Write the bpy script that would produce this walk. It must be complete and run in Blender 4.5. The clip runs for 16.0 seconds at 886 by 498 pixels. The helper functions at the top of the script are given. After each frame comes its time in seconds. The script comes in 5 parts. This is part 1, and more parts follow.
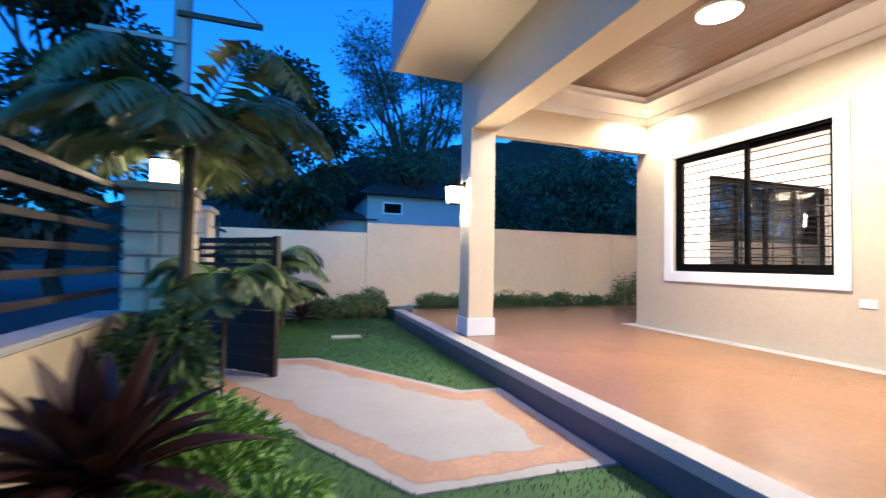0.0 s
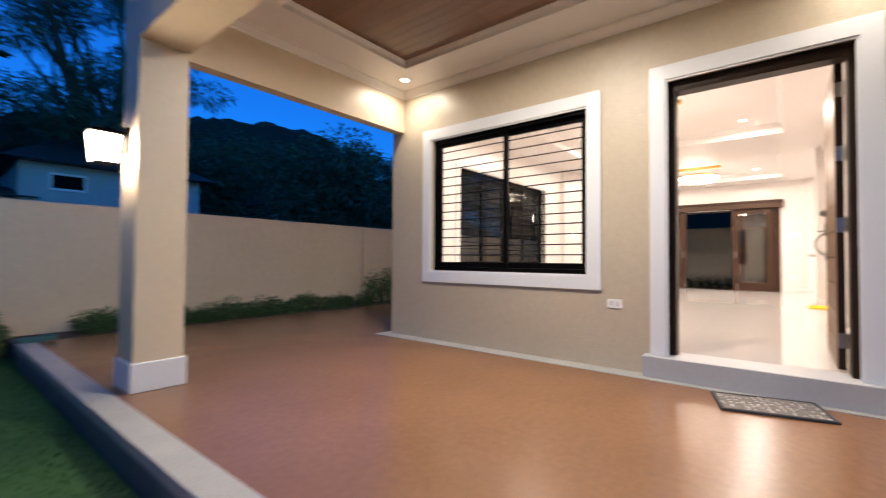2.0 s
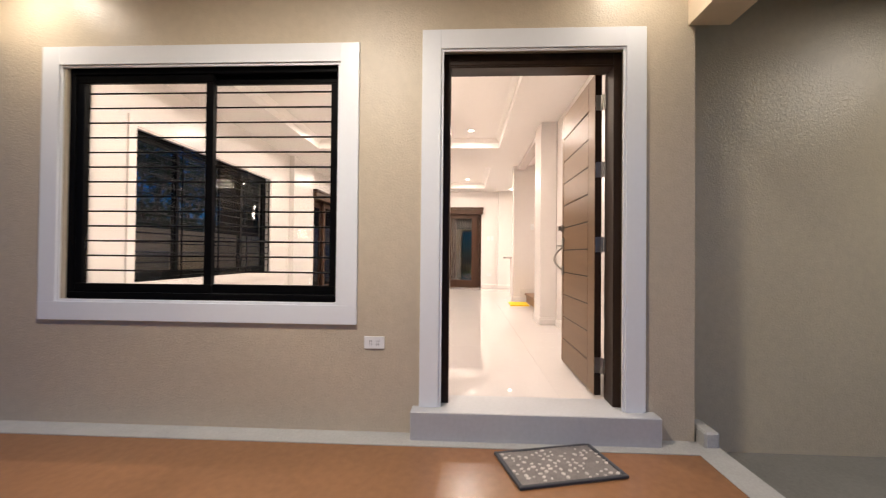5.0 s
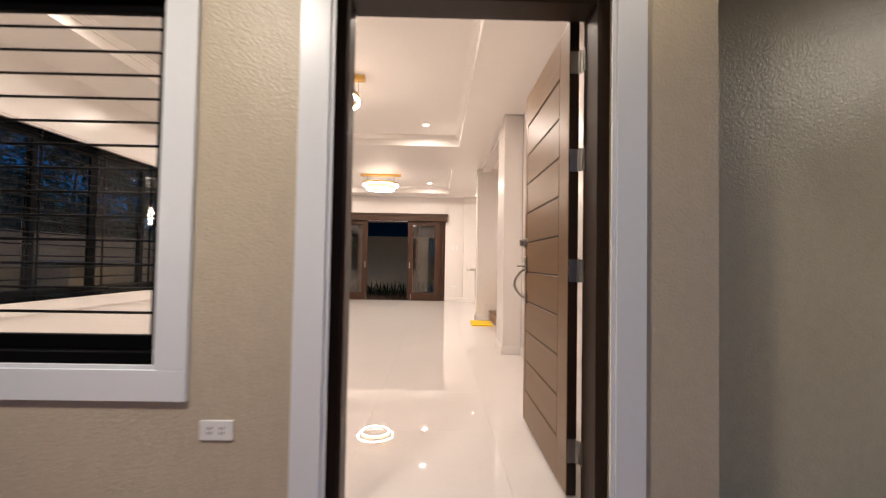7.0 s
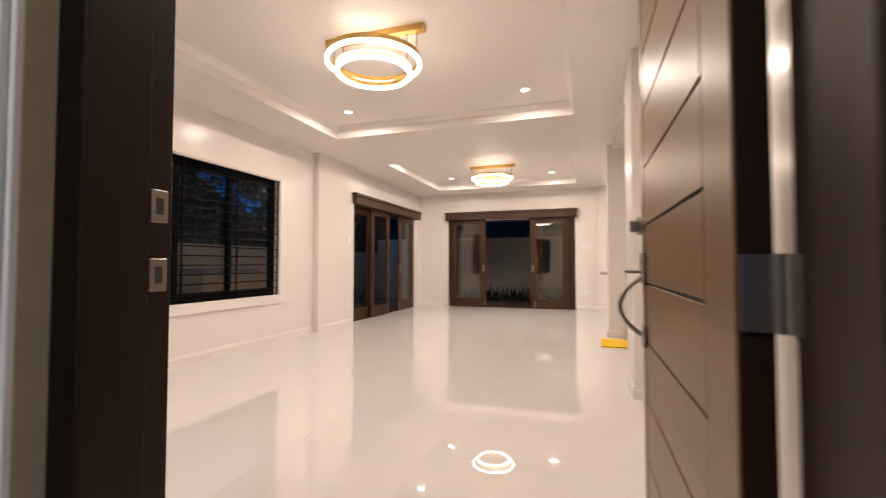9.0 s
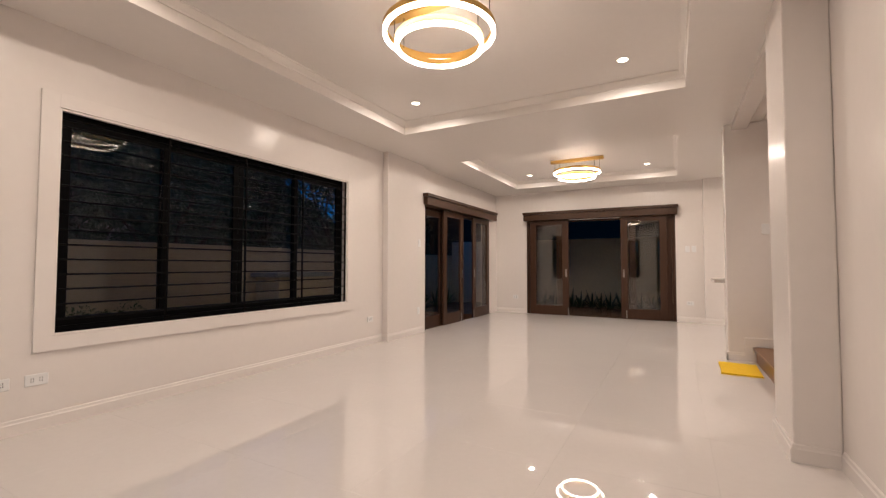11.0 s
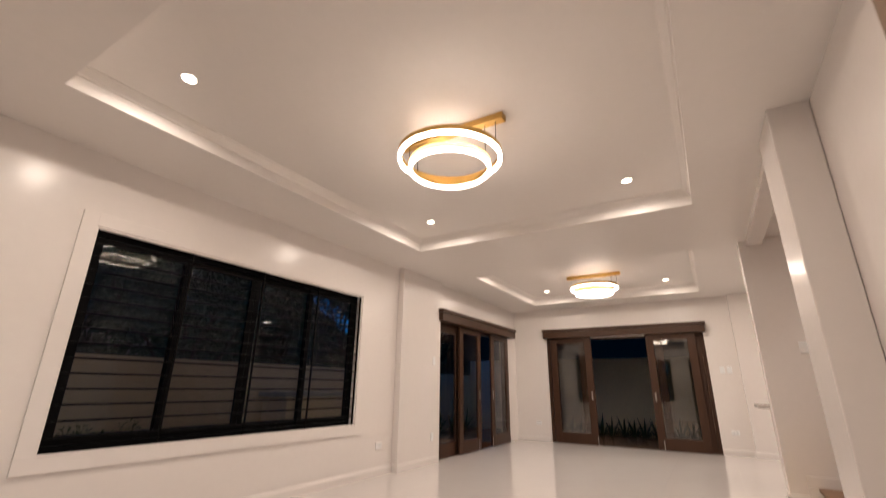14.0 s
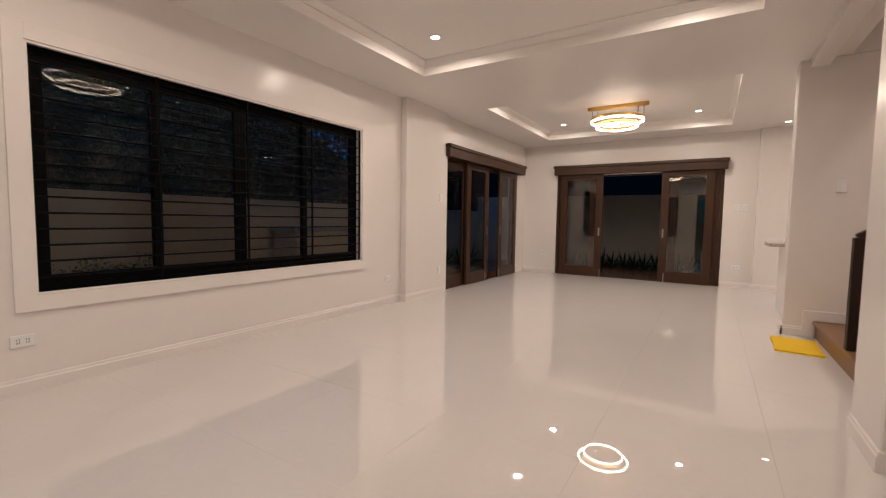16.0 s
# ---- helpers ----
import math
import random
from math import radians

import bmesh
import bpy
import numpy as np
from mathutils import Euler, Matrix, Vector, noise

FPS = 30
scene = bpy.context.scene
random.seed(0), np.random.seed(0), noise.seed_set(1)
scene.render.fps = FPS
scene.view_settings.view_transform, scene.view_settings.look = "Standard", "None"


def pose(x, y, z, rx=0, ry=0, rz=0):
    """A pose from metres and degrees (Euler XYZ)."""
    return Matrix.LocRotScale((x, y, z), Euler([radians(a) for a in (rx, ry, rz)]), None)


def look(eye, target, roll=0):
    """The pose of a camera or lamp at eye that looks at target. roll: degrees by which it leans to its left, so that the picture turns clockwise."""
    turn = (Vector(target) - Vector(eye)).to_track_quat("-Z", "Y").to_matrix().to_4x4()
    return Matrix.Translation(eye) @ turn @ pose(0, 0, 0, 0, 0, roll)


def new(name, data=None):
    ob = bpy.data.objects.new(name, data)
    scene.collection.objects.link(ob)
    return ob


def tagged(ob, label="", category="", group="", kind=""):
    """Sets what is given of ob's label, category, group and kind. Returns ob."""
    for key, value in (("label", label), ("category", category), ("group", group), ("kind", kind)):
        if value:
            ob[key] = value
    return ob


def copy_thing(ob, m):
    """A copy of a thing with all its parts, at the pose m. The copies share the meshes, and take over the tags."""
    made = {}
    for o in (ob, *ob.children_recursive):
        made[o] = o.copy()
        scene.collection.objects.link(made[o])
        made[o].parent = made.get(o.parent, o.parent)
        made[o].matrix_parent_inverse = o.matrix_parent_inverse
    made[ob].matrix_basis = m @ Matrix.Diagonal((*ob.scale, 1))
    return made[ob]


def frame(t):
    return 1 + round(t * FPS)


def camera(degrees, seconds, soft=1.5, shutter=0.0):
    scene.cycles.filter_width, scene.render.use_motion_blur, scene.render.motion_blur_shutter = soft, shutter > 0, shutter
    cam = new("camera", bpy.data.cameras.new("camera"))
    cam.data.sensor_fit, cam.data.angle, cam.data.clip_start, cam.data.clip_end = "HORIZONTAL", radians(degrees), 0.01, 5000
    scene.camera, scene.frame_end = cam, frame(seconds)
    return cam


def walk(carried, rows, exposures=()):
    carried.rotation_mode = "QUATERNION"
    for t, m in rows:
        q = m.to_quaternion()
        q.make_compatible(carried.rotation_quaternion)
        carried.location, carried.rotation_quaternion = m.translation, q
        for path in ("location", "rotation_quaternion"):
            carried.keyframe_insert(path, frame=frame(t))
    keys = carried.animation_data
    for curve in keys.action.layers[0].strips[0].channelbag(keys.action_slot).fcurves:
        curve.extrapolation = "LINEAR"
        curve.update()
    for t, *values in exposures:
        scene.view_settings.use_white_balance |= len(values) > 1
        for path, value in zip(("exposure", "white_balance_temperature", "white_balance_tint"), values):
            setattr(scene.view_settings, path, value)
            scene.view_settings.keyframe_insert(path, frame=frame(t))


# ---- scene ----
cam = camera(92.0, 16.0, soft=1.15, shutter=0.7)
PATH = [
    (0, (0.331, 0.393, 0.826), (0.975, 2.286, 0.893), 1.1),
    (0.5, (0.532, 0.746, 0.853), (1.37, 2.561, 0.917), 0.9),
    (1, (0.754, 1.061, 0.837), (1.832, 2.744, 0.904), 0.9),
    (1.5, (1.059, 1.336, 0.896), (2.394, 2.824, 0.946), 0.6),
    (2, (1.273, 1.571, 0.908), (2.832, 2.824, 0.956), 0.4),
    (2.5, (1.485, 1.757, 0.923), (3.241, 2.715, 0.966), 0.4),
    (3, (1.761, 1.889, 0.964), (3.635, 2.587, 0.996), 0.4),
    (3.5, (1.937, 1.967, 0.978), (3.873, 2.47, 1.006), 0.5),
    (4, (2.1, 2.095, 0.974), (4.068, 2.45, 1.002), 0.6),
    (4.2, (2.153, 2.162, 0.998), (4.132, 2.454, 1.021), 0.6),
    (6.5, (3.056, 2.036, 1.156), (5.055, 2.009, 1.219), 0.7),
    (7, (3.35, 1.885, 1.19), (5.349, 1.859, 1.249), 1.0),
    (7.5, (3.651, 1.694, 1.179), (5.65, 1.708, 1.242), 0.3),
    (8, (3.981, 1.59, 1.181), (5.972, 1.768, 1.246), 0.1),
    (8.5, (4.327, 1.519, 1.183), (6.289, 1.898, 1.249), 0.1),
    (9, (4.581, 1.495, 1.198), (6.479, 2.121, 1.265), 0.0),
    (9.2, (4.666, 1.551, 1.206), (6.538, 2.252, 1.267), 0.2),
    (11.3, (5.156, 1.704, 1.258), (6.89, 2.693, 1.376), 0.4),
    (11.5, (5.162, 1.692, 1.266), (6.881, 2.698, 1.445), 0.6),
    (12, (5.154, 1.685, 1.258), (6.84, 2.676, 1.68), 0.8),
    (12.5, (5.157, 1.684, 1.249), (6.788, 2.641, 1.899), 1.0),
    (13, (5.169, 1.692, 1.236), (6.775, 2.634, 1.965), 1.1),
    (13.5, (5.179, 1.689, 1.228), (6.778, 2.638, 1.965), 1.1),
    (14, (5.214, 1.677, 1.223), (6.844, 2.662, 1.835), 0.7),
    (14.5, (5.242, 1.678, 1.232), (6.918, 2.708, 1.59), 0.7),
    (15, (5.288, 1.697, 1.24), (6.986, 2.751, 1.321), 0.7),
    (15.5, (5.398, 1.753, 1.241), (7.093, 2.81, 1.153), 0.8),
    (16, (5.533, 1.839, 1.277), (7.225, 2.897, 1.14), 0.9),
]
walk(cam, [(t, look(eye, target, roll)) for t, eye, target, roll in PATH],
     [(0, 1.9), (0.5, 1.62), (1, 1.12), (2, 0.62), (3.5, 0.42), (4, 0.4), (6.5, 0.1), (7.5, -0.14), (9, -0.3), (11.5, -0.72), (13.5, -0.62), (15, -0.86), (16, -0.9)])


# ---- world and large lights ----
world = bpy.data.worlds.new("dusk")
scene.world = world
world.use_nodes = True
wn = world.node_tree.nodes
sky = wn.new("ShaderNodeTexSky")
sky.sky_type = "NISHITA"
sky.sun_disc = False
sky.sun_elevation = radians(8.0)
sky.sun_rotation = radians(200)
sky.ozone_density = 6.0
tint = wn.new("ShaderNodeMix")
tint.data_type = "RGBA"
tint.blend_type = "MULTIPLY"
tint.inputs[0].default_value = 1.0
tint.inputs[7].default_value = (0.107, 0.60, 1.09, 1)
world.node_tree.links.new(sky.outputs[0], tint.inputs[6])
world.node_tree.links.new(tint.outputs[2], wn["Background"].inputs[0])
wn["Background"].inputs[1].default_value = 0.15


def lamp(name, where, power, size, colour, spread=170, target=None):
    data = bpy.data.lights.new(name, "AREA")
    data.shape, data.size, data.energy, data.color = "DISK", size, power, colour
    data.spread = radians(spread)
    ob = new(name, data)
    ob.matrix_world = look(where, target or (where[0], where[1] + 0.0001, where[2] - 1))
    return ob


WARM = (1.0, 0.845, 0.725)
PORCH = (1.0, 0.90, 0.79)

# ---- materials ----


def material(name, colour, rough=0.5, metal=0.0, vary=0.12, scale=6.0, bump=0.0, bump_scale=120.0, coat=0.0, stretch=(1, 1, 1), random_amount=0.0, fine=0.5, spec=0.5, worn=None):
    """A surface with colour variation at two scales and a fine relief."""
    m = bpy.data.materials.new(name)
    m.use_nodes = True
    nodes, links = m.node_tree.nodes, m.node_tree.links
    b = nodes["Principled BSDF"]
    b.inputs["Roughness"].default_value = rough
    b.inputs["Metallic"].default_value = metal
    b.inputs["Coat Weight"].default_value = coat
    b.inputs["Coat Roughness"].default_value = 0.05
    b.inputs["Specular IOR Level"].default_value = spec
    at = nodes.new("ShaderNodeTexCoord")
    mp = nodes.new("ShaderNodeMapping")
    mp.inputs["Scale"].default_value = stretch
    links.new(at.outputs["Object"], mp.inputs[0])
    big = nodes.new("ShaderNodeTexNoise")
    big.inputs["Scale"].default_value = scale
    big.inputs["Detail"].default_value = 4
    small = nodes.new("ShaderNodeTexNoise")
    small.inputs["Scale"].default_value = scale * 14
    small.inputs["Detail"].default_value = 3
    for n in (big, small):
        links.new(mp.outputs[0], n.inputs["Vector"])
    mix = nodes.new("ShaderNodeMix")
    mix.inputs[0].default_value = fine
    links.new(big.outputs[0], mix.inputs[2])
    links.new(small.outputs[0], mix.inputs[3])
    value = mix.outputs[0]
    if random_amount:
        info = nodes.new("ShaderNodeObjectInfo")
        geo = nodes.new("ShaderNodeNewGeometry")
        both = nodes.new("ShaderNodeMath")
        both.operation = "ADD"
        links.new(info.outputs["Random"], both.inputs[0])
        links.new(geo.outputs["Random Per Island"], both.inputs[1])
        fr = nodes.new("ShaderNodeMath")
        fr.operation = "FRACT"
        links.new(both.outputs[0], fr.inputs[0])
        mad = nodes.new("ShaderNodeMath")
        mad.operation = "MULTIPLY_ADD"
        mad.inputs[1].default_value = random_amount
        links.new(fr.outputs[0], mad.inputs[0])
        links.new(value, mad.inputs[2])
        value = mad.outputs[0]
    ramp = nodes.new("ShaderNodeValToRGB")
    ramp.color_ramp.elements[0].position = 0.25
    ramp.color_ramp.elements[1].position = 0.75
    ramp.color_ramp.elements[0].color = (*[c * (1 - vary) for c in colour], 1)
    ramp.color_ramp.elements[1].color = (*[min(1, c * (1 + vary)) for c in colour], 1)
    if worn:
        extra = ramp.color_ramp.elements.new(0.42)
        extra.color = ramp.color_ramp.elements[0].color
        ramp.color_ramp.elements[0].color = (*worn, 1)
    links.new(value, ramp.inputs[0])
    links.new(ramp.outputs[0], b.inputs["Base Color"])
    if bump:
        n = nodes.new("ShaderNodeTexNoise")
        n.inputs["Scale"].default_value = bump_scale
        n.inputs["Detail"].default_value = 6
        links.new(mp.outputs[0], n.inputs["Vector"])
        bp = nodes.new("ShaderNodeBump")
        bp.inputs["Strength"].default_value = bump
        bp.inputs["Distance"].default_value = 0.01
        links.new(n.outputs[0], bp.inputs["Height"])
        links.new(bp.outputs[0], b.inputs["Normal"])
        if coat:
            links.new(bp.outputs[0], b.inputs["Coat Normal"])
    return m


def glowing(name, colour, strength):
    m = bpy.data.materials.new(name)
    m.use_nodes = True
    b = m.node_tree.nodes["Principled BSDF"]
    b.inputs["Base Color"].default_value = (0.8, 0.8, 0.8, 1)
    b.inputs["Emission Color"].default_value = (*colour, 1)
    b.inputs["Emission Strength"].default_value = strength
    return m


def glass(name, tint_colour=(0.9, 0.95, 0.95), amount=0.12):
    m = bpy.data.materials.new(name)
    m.use_nodes = True
    nodes, links = m.node_tree.nodes, m.node_tree.links
    nodes.remove(nodes["Principled BSDF"])
    clear = nodes.new("ShaderNodeBsdfTransparent")
    clear.inputs[0].default_value = (*tint_colour, 1)
    shine = nodes.new("ShaderNodeBsdfGlossy")
    shine.inputs["Roughness"].default_value = 0.0
    mix = nodes.new("ShaderNodeMixShader")
    face = nodes.new("ShaderNodeLayerWeight")
    face.inputs[0].default_value = 0.5
    steep = nodes.new("ShaderNodeMath")
    steep.operation = "POWER"
    steep.inputs[1].default_value = 5.0
    links.new(face.outputs["Facing"], steep.inputs[0])
    gloss = nodes.new("ShaderNodeMath")
    gloss.operation = "MULTIPLY_ADD"
    gloss.inputs[1].default_value = 0.5
    gloss.inputs[2].default_value = amount
    links.new(steep.outputs[0], gloss.inputs[0])
    links.new(gloss.outputs[0], mix.inputs[0])
    links.new(clear.outputs[0], mix.inputs[1])
    links.new(shine.outputs[0], mix.inputs[2])
    links.new(mix.outputs[0], nodes["Material Output"].inputs[0])
    return m


M_STUCCO = material("beige_stucco", (0.52, 0.45, 0.345), 0.34, vary=0.09, scale=1.5, bump=0.27, bump_scale=85, spec=0.35)
M_WING = material("taupe_stucco", (0.52, 0.46, 0.33), 0.30, vary=0.10, scale=1.5, bump=0.27, bump_scale=85)
M_FENCE = material("cream_wall_paint", (0.67, 0.56, 0.39), 0.6, vary=0.09, scale=1.0, bump=0.15, bump_scale=30)
M_TRIM = material("white_trim_paint", (0.745, 0.77, 0.81), 0.3, vary=0.02, scale=3)
M_CREAM = material("cream_paint", (0.68, 0.57, 0.42), 0.4, vary=0.05, scale=1.5, bump=0.1, bump_scale=45)
M_PLASTER = material("white_gloss_paint", (0.78, 0.735, 0.705), 0.25, vary=0.02, scale=1.2, bump=0.05, bump_scale=22, spec=0.4)
M_CEIL = material("white_ceiling_paint", (0.80, 0.76, 0.725), 0.36, vary=0.02, scale=1.2, bump=0.04, bump_scale=10, spec=0.5)
M_TILE = material("white_porcelain_tile", (0.67, 0.635, 0.615), 0.014, vary=0.03, scale=2.0, bump=0.006, bump_scale=6, spec=1.0)
M_GROUT = material("tile_grout", (0.72, 0.69, 0.66), 0.4, vary=0.05)
M_TERRA = material("terracotta_floor_paint", (0.245, 0.120, 0.056), 0.26, vary=0.16, scale=1.6, bump=0.05, bump_scale=60, stretch=(1, 1, 1))
M_CEMENT = material("grey_cement", (0.40, 0.40, 0.39), 0.75, vary=0.16, scale=5, bump=0.3, bump_scale=80)
M_RISER = material("slate_grey_paint", (0.115, 0.125, 0.15), 0.6, vary=0.12, scale=4, bump=0.15, bump_scale=60)
M_CONC = material("path_concrete", (0.38, 0.37, 0.36), 0.8, vary=0.12, scale=4, bump=0.25, bump_scale=90)
M_BORDER = material("path_terracotta_stain", (0.48, 0.28, 0.18), 0.75, vary=0.2, scale=3, bump=0.25, bump_scale=90, worn=(0.40, 0.37, 0.35))
M_GRASS = material("grass", (0.025, 0.088, 0.019), 0.75, vary=0.35, scale=2, random_amount=0.5)
M_DARKWOOD = material("dark_stained_wood", (0.052, 0.024, 0.012), 0.4, spec=0.3, vary=0.35, scale=2.2, bump=0.06, bump_scale=30, stretch=(9, 9, 0.7))
M_DOORWOOD = material("brown_door_wood", (0.15, 0.084, 0.040), 0.38, spec=0.4, vary=0.25, scale=2.0, bump=0.05, bump_scale=30, stretch=(0.7, 9, 9))
M_JAMB = material("espresso_jamb_wood", (0.024, 0.013, 0.008), 0.42, spec=0.25, vary=0.35, scale=2.2, bump=0.05, bump_scale=30, stretch=(9, 9, 0.7))
M_GROOVE = material("black_groove", (0.012, 0.008, 0.006), 0.6)
M_SLIDE = material("walnut_slider_wood", (0.050, 0.022, 0.011), 0.42, spec=0.3, vary=0.28, scale=2.0, bump=0.05, bump_scale=30, stretch=(9, 9, 0.7))
M_PLANK = material("brown_ceiling_planks", (0.17, 0.085, 0.045), 0.33, vary=0.3, scale=2, bump=0.05, bump_scale=30, stretch=(9, 0.8, 9), random_amount=0.3)
M_TREAD = material("oak_stair_tread", (0.21, 0.105, 0.05), 0.35, vary=0.25, scale=2, bump=0.05, bump_scale=30, stretch=(0.8, 9, 9))
M_BLACK = material("black_aluminium", (0.003, 0.003, 0.0035), 0.4, vary=0.1, spec=0.05)
M_BAR = material("dark_iron_bar", (0.004, 0.0035, 0.0035), 0.45, vary=0.2, spec=0.06)
M_STEEL = material("brushed_steel", (0.42, 0.40, 0.37), 0.33, metal=1.0, vary=0.06, scale=12)
M_GOLD = material("satin_gold", (0.66, 0.42, 0.13), 0.35, metal=0.65, vary=0.05)
M_PLASTIC = material("white_plastic", (0.78, 0.78, 0.78), 0.3, vary=0.02)
M_SLOT = material("dark_slot", (0.06, 0.06, 0.06), 0.5)
M_YELLOW = material("yellow_mat_cloth", (0.80, 0.50, 0.01), 0.85, vary=0.12, scale=20, bump=0.5, bump_scale=200)
M_MAT = material("grey_doormat_pile", (0.21, 0.19, 0.18), 0.95, vary=0.3, scale=20, bump=0.6, bump_scale=250)
M_MATEDGE = material("charcoal_binding", (0.05, 0.052, 0.06), 0.8)
M_PEBBLE = material("pale_pebble_print", (0.50, 0.46, 0.43), 0.9, vary=0.2, random_amount=0.5)
M_GLASS = glass("clear_glass", (0.97, 0.98, 0.98), 0.03)
M_TINT = glass("tinted_glass", (0.74, 0.73, 0.71), 0.02)
M_DOORGLASS = glass("door_glass", (0.80, 0.79, 0.76), 0.07)
M_RING = glowing("ring_led", (1.0, 0.83, 0.705), 26.0)
M_SPOT = glowing("downlight_lens", (1.0, 0.82, 0.62), 30.0)
M_PORCHLED = glowing("porch_light_diffuser", (1.0, 0.86, 0.72), 22.0)
M_PILLARGLASS = glowing("pillar_lantern_glass", (1.0, 0.80, 0.56), 8.0)
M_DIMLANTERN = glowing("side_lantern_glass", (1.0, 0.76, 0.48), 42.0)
M_LANTERN = glowing("lantern_glass", (1.0, 0.82, 0.60), 125.0)

# ---- building helpers ----


def mesh_of(bm, name, mat):
    me = bpy.data.meshes.new(name)
    bmesh.ops.recalc_face_normals(bm, faces=bm.faces)
    bm.to_mesh(me)
    bm.free()
    for m in (mat if isinstance(mat, (list, tuple)) else [mat]):
        me.materials.append(m)
    return me


def part(name, bm, mat, parent=None, label=""):
    root = parent
    while root is not None and root.parent:
        root = root.parent
    if root is not None:
        bmesh.ops.translate(bm, verts=bm.verts, vec=-root.location)
    ob = new(name, mesh_of(bm, name, mat))
    if parent:
        ob.parent = parent
    if label:
        ob["label"] = label
    return ob


def box(x0, x1, y0, y1, z0, z1, bevel=0.0, bm=None, seg=1):
    bm2 = bmesh.new()
    bmesh.ops.create_cube(bm2, size=1)
    for v in bm2.verts:
        v.co = ((x0 + x1) / 2 + v.co.x * (x1 - x0), (y0 + y1) / 2 + v.co.y * (y1 - y0), (z0 + z1) / 2 + v.co.z * (z1 - z0))
    if bevel:
        bmesh.ops.bevel(bm2, geom=bm2.edges[:], offset=bevel, segments=seg, affect="EDGES")
    if bm is None:
        return bm2
    return merge(bm, bm2)


def merge(bm, other, m=None):
    """Adds the mesh other, moved by m, to bm."""
    if m is not None:
        bmesh.ops.transform(other, matrix=m, verts=other.verts)
    tmp = bpy.data.meshes.new("tmp")
    other.to_mesh(tmp)
    other.free()
    bm.from_mesh(tmp)
    bpy.data.meshes.remove(tmp)
    return bm


def rod(p, q, r0, r1=None, sides=10, bm=None):
    bm2 = bmesh.new()
    p, q = Vector(p), Vector(q)
    d = q - p
    bmesh.ops.create_cone(bm2, cap_ends=True, segments=sides, radius1=r0, radius2=r0 if r1 is None else r1, depth=d.length)
    m = Matrix.Translation((p + q) / 2) @ d.to_track_quat("Z", "Y").to_matrix().to_4x4()
    bmesh.ops.transform(bm2, matrix=m, verts=bm2.verts)
    if bm is None:
        return bm2
    return merge(bm, bm2)


def prism(outline, z0, z1):
    bm = bmesh.new()
    low = [bm.verts.new((x, y, z0)) for x, y in outline]
    high = [bm.verts.new((x, y, z1)) for x, y in outline]
    bm.faces.new(low)
    bm.faces.new(high)
    n = len(outline)
    for i in range(n):
        bm.faces.new((low[i], low[(i + 1) % n], high[(i + 1) % n], high[i]))
    return bm


def torus(r, section, sides=72):
    """A ring round z at radius r whose section is a closed list of (out, up)."""
    bm = bmesh.new()
    rings = []
    for i in range(sides):
        a = 2 * math.pi * i / sides
        rings.append([bm.verts.new(((r + o) * math.cos(a), (r + o) * math.sin(a), u)) for o, u in section])
    n = len(section)
    for i in range(sides):
        for k in range(n):
            bm.faces.new((rings[i][k], rings[(i + 1) % sides][k], rings[(i + 1) % sides][(k + 1) % n], rings[i][(k + 1) % n]))
    return bm


def wall_with_holes(axis, a0, a1, z0, z1, n0, n1, holes):
    """A wall along axis ('x' or 'y') from a0 to a1, n0 to n1 thick, with square holes (b0, b1, y0, y1), as one mesh of butted blocks."""
    bm = bmesh.new()
    cuts = sorted({a0, a1, *[h[0] for h in holes], *[h[1] for h in holes]})
    for p, q in zip(cuts, cuts[1:]):
        spans, low = [], z0
        for h in sorted((h for h in holes if h[0] <= p and h[1] >= q), key=lambda h: h[2]):
            if h[2] > low:
                spans.append((low, h[2]))
            low = h[3]
        if low < z1:
            spans.append((low, z1))
        for lo, hi in spans:
            if axis == "x":
                box(p, q, n0, n1, lo, hi, bm=bm)
            else:
                box(n0, n1, p, q, lo, hi, bm=bm)
    bmesh.ops.remove_doubles(bm, verts=bm.verts, dist=1e-4)
    return bm


def structure(name, bm, mat, label, category):
    return tagged(part(name, bm, mat), label, category, kind="structure")


def thing(name, label, category, where=(0, 0, 0), group="", kind=""):
    ob = new(name)
    ob.location = where
    return tagged(ob, label, category, group, kind)


# ---- levels ----
GROUND, FLOOR, SILL = -0.21, 0.160, 0.168
FRONT = 4.985     # face of the front wall
LEFT = 5.405      # inner face of the window wall
FAR = 14.62       # inner face of the far wall
SOFFIT, TRAY = 2.885, 3.035


# ---- ground and paths ----


def inset(shape, d):
    """The outline moved inwards by d (counter-clockwise or clockwise)."""
    n = len(shape)
    area = sum(shape[i][0] * shape[(i + 1) % n][1] - shape[(i + 1) % n][0] * shape[i][1] for i in range(n))
    s = 1 if area > 0 else -1
    res = []
    for i in range(n):
        p, q, r = (Vector(shape[(i + k) % n]) for k in (-1, 0, 1))
        a, b = (q - p).normalized(), (r - q).normalized()
        na, nb = Vector((-a.y, a.x)) * s, Vector((-b.y, b.x)) * s
        m = (na + nb).normalized()
        res.append(tuple(q + m * (d / max(0.35, m.dot(na)))))
    return res


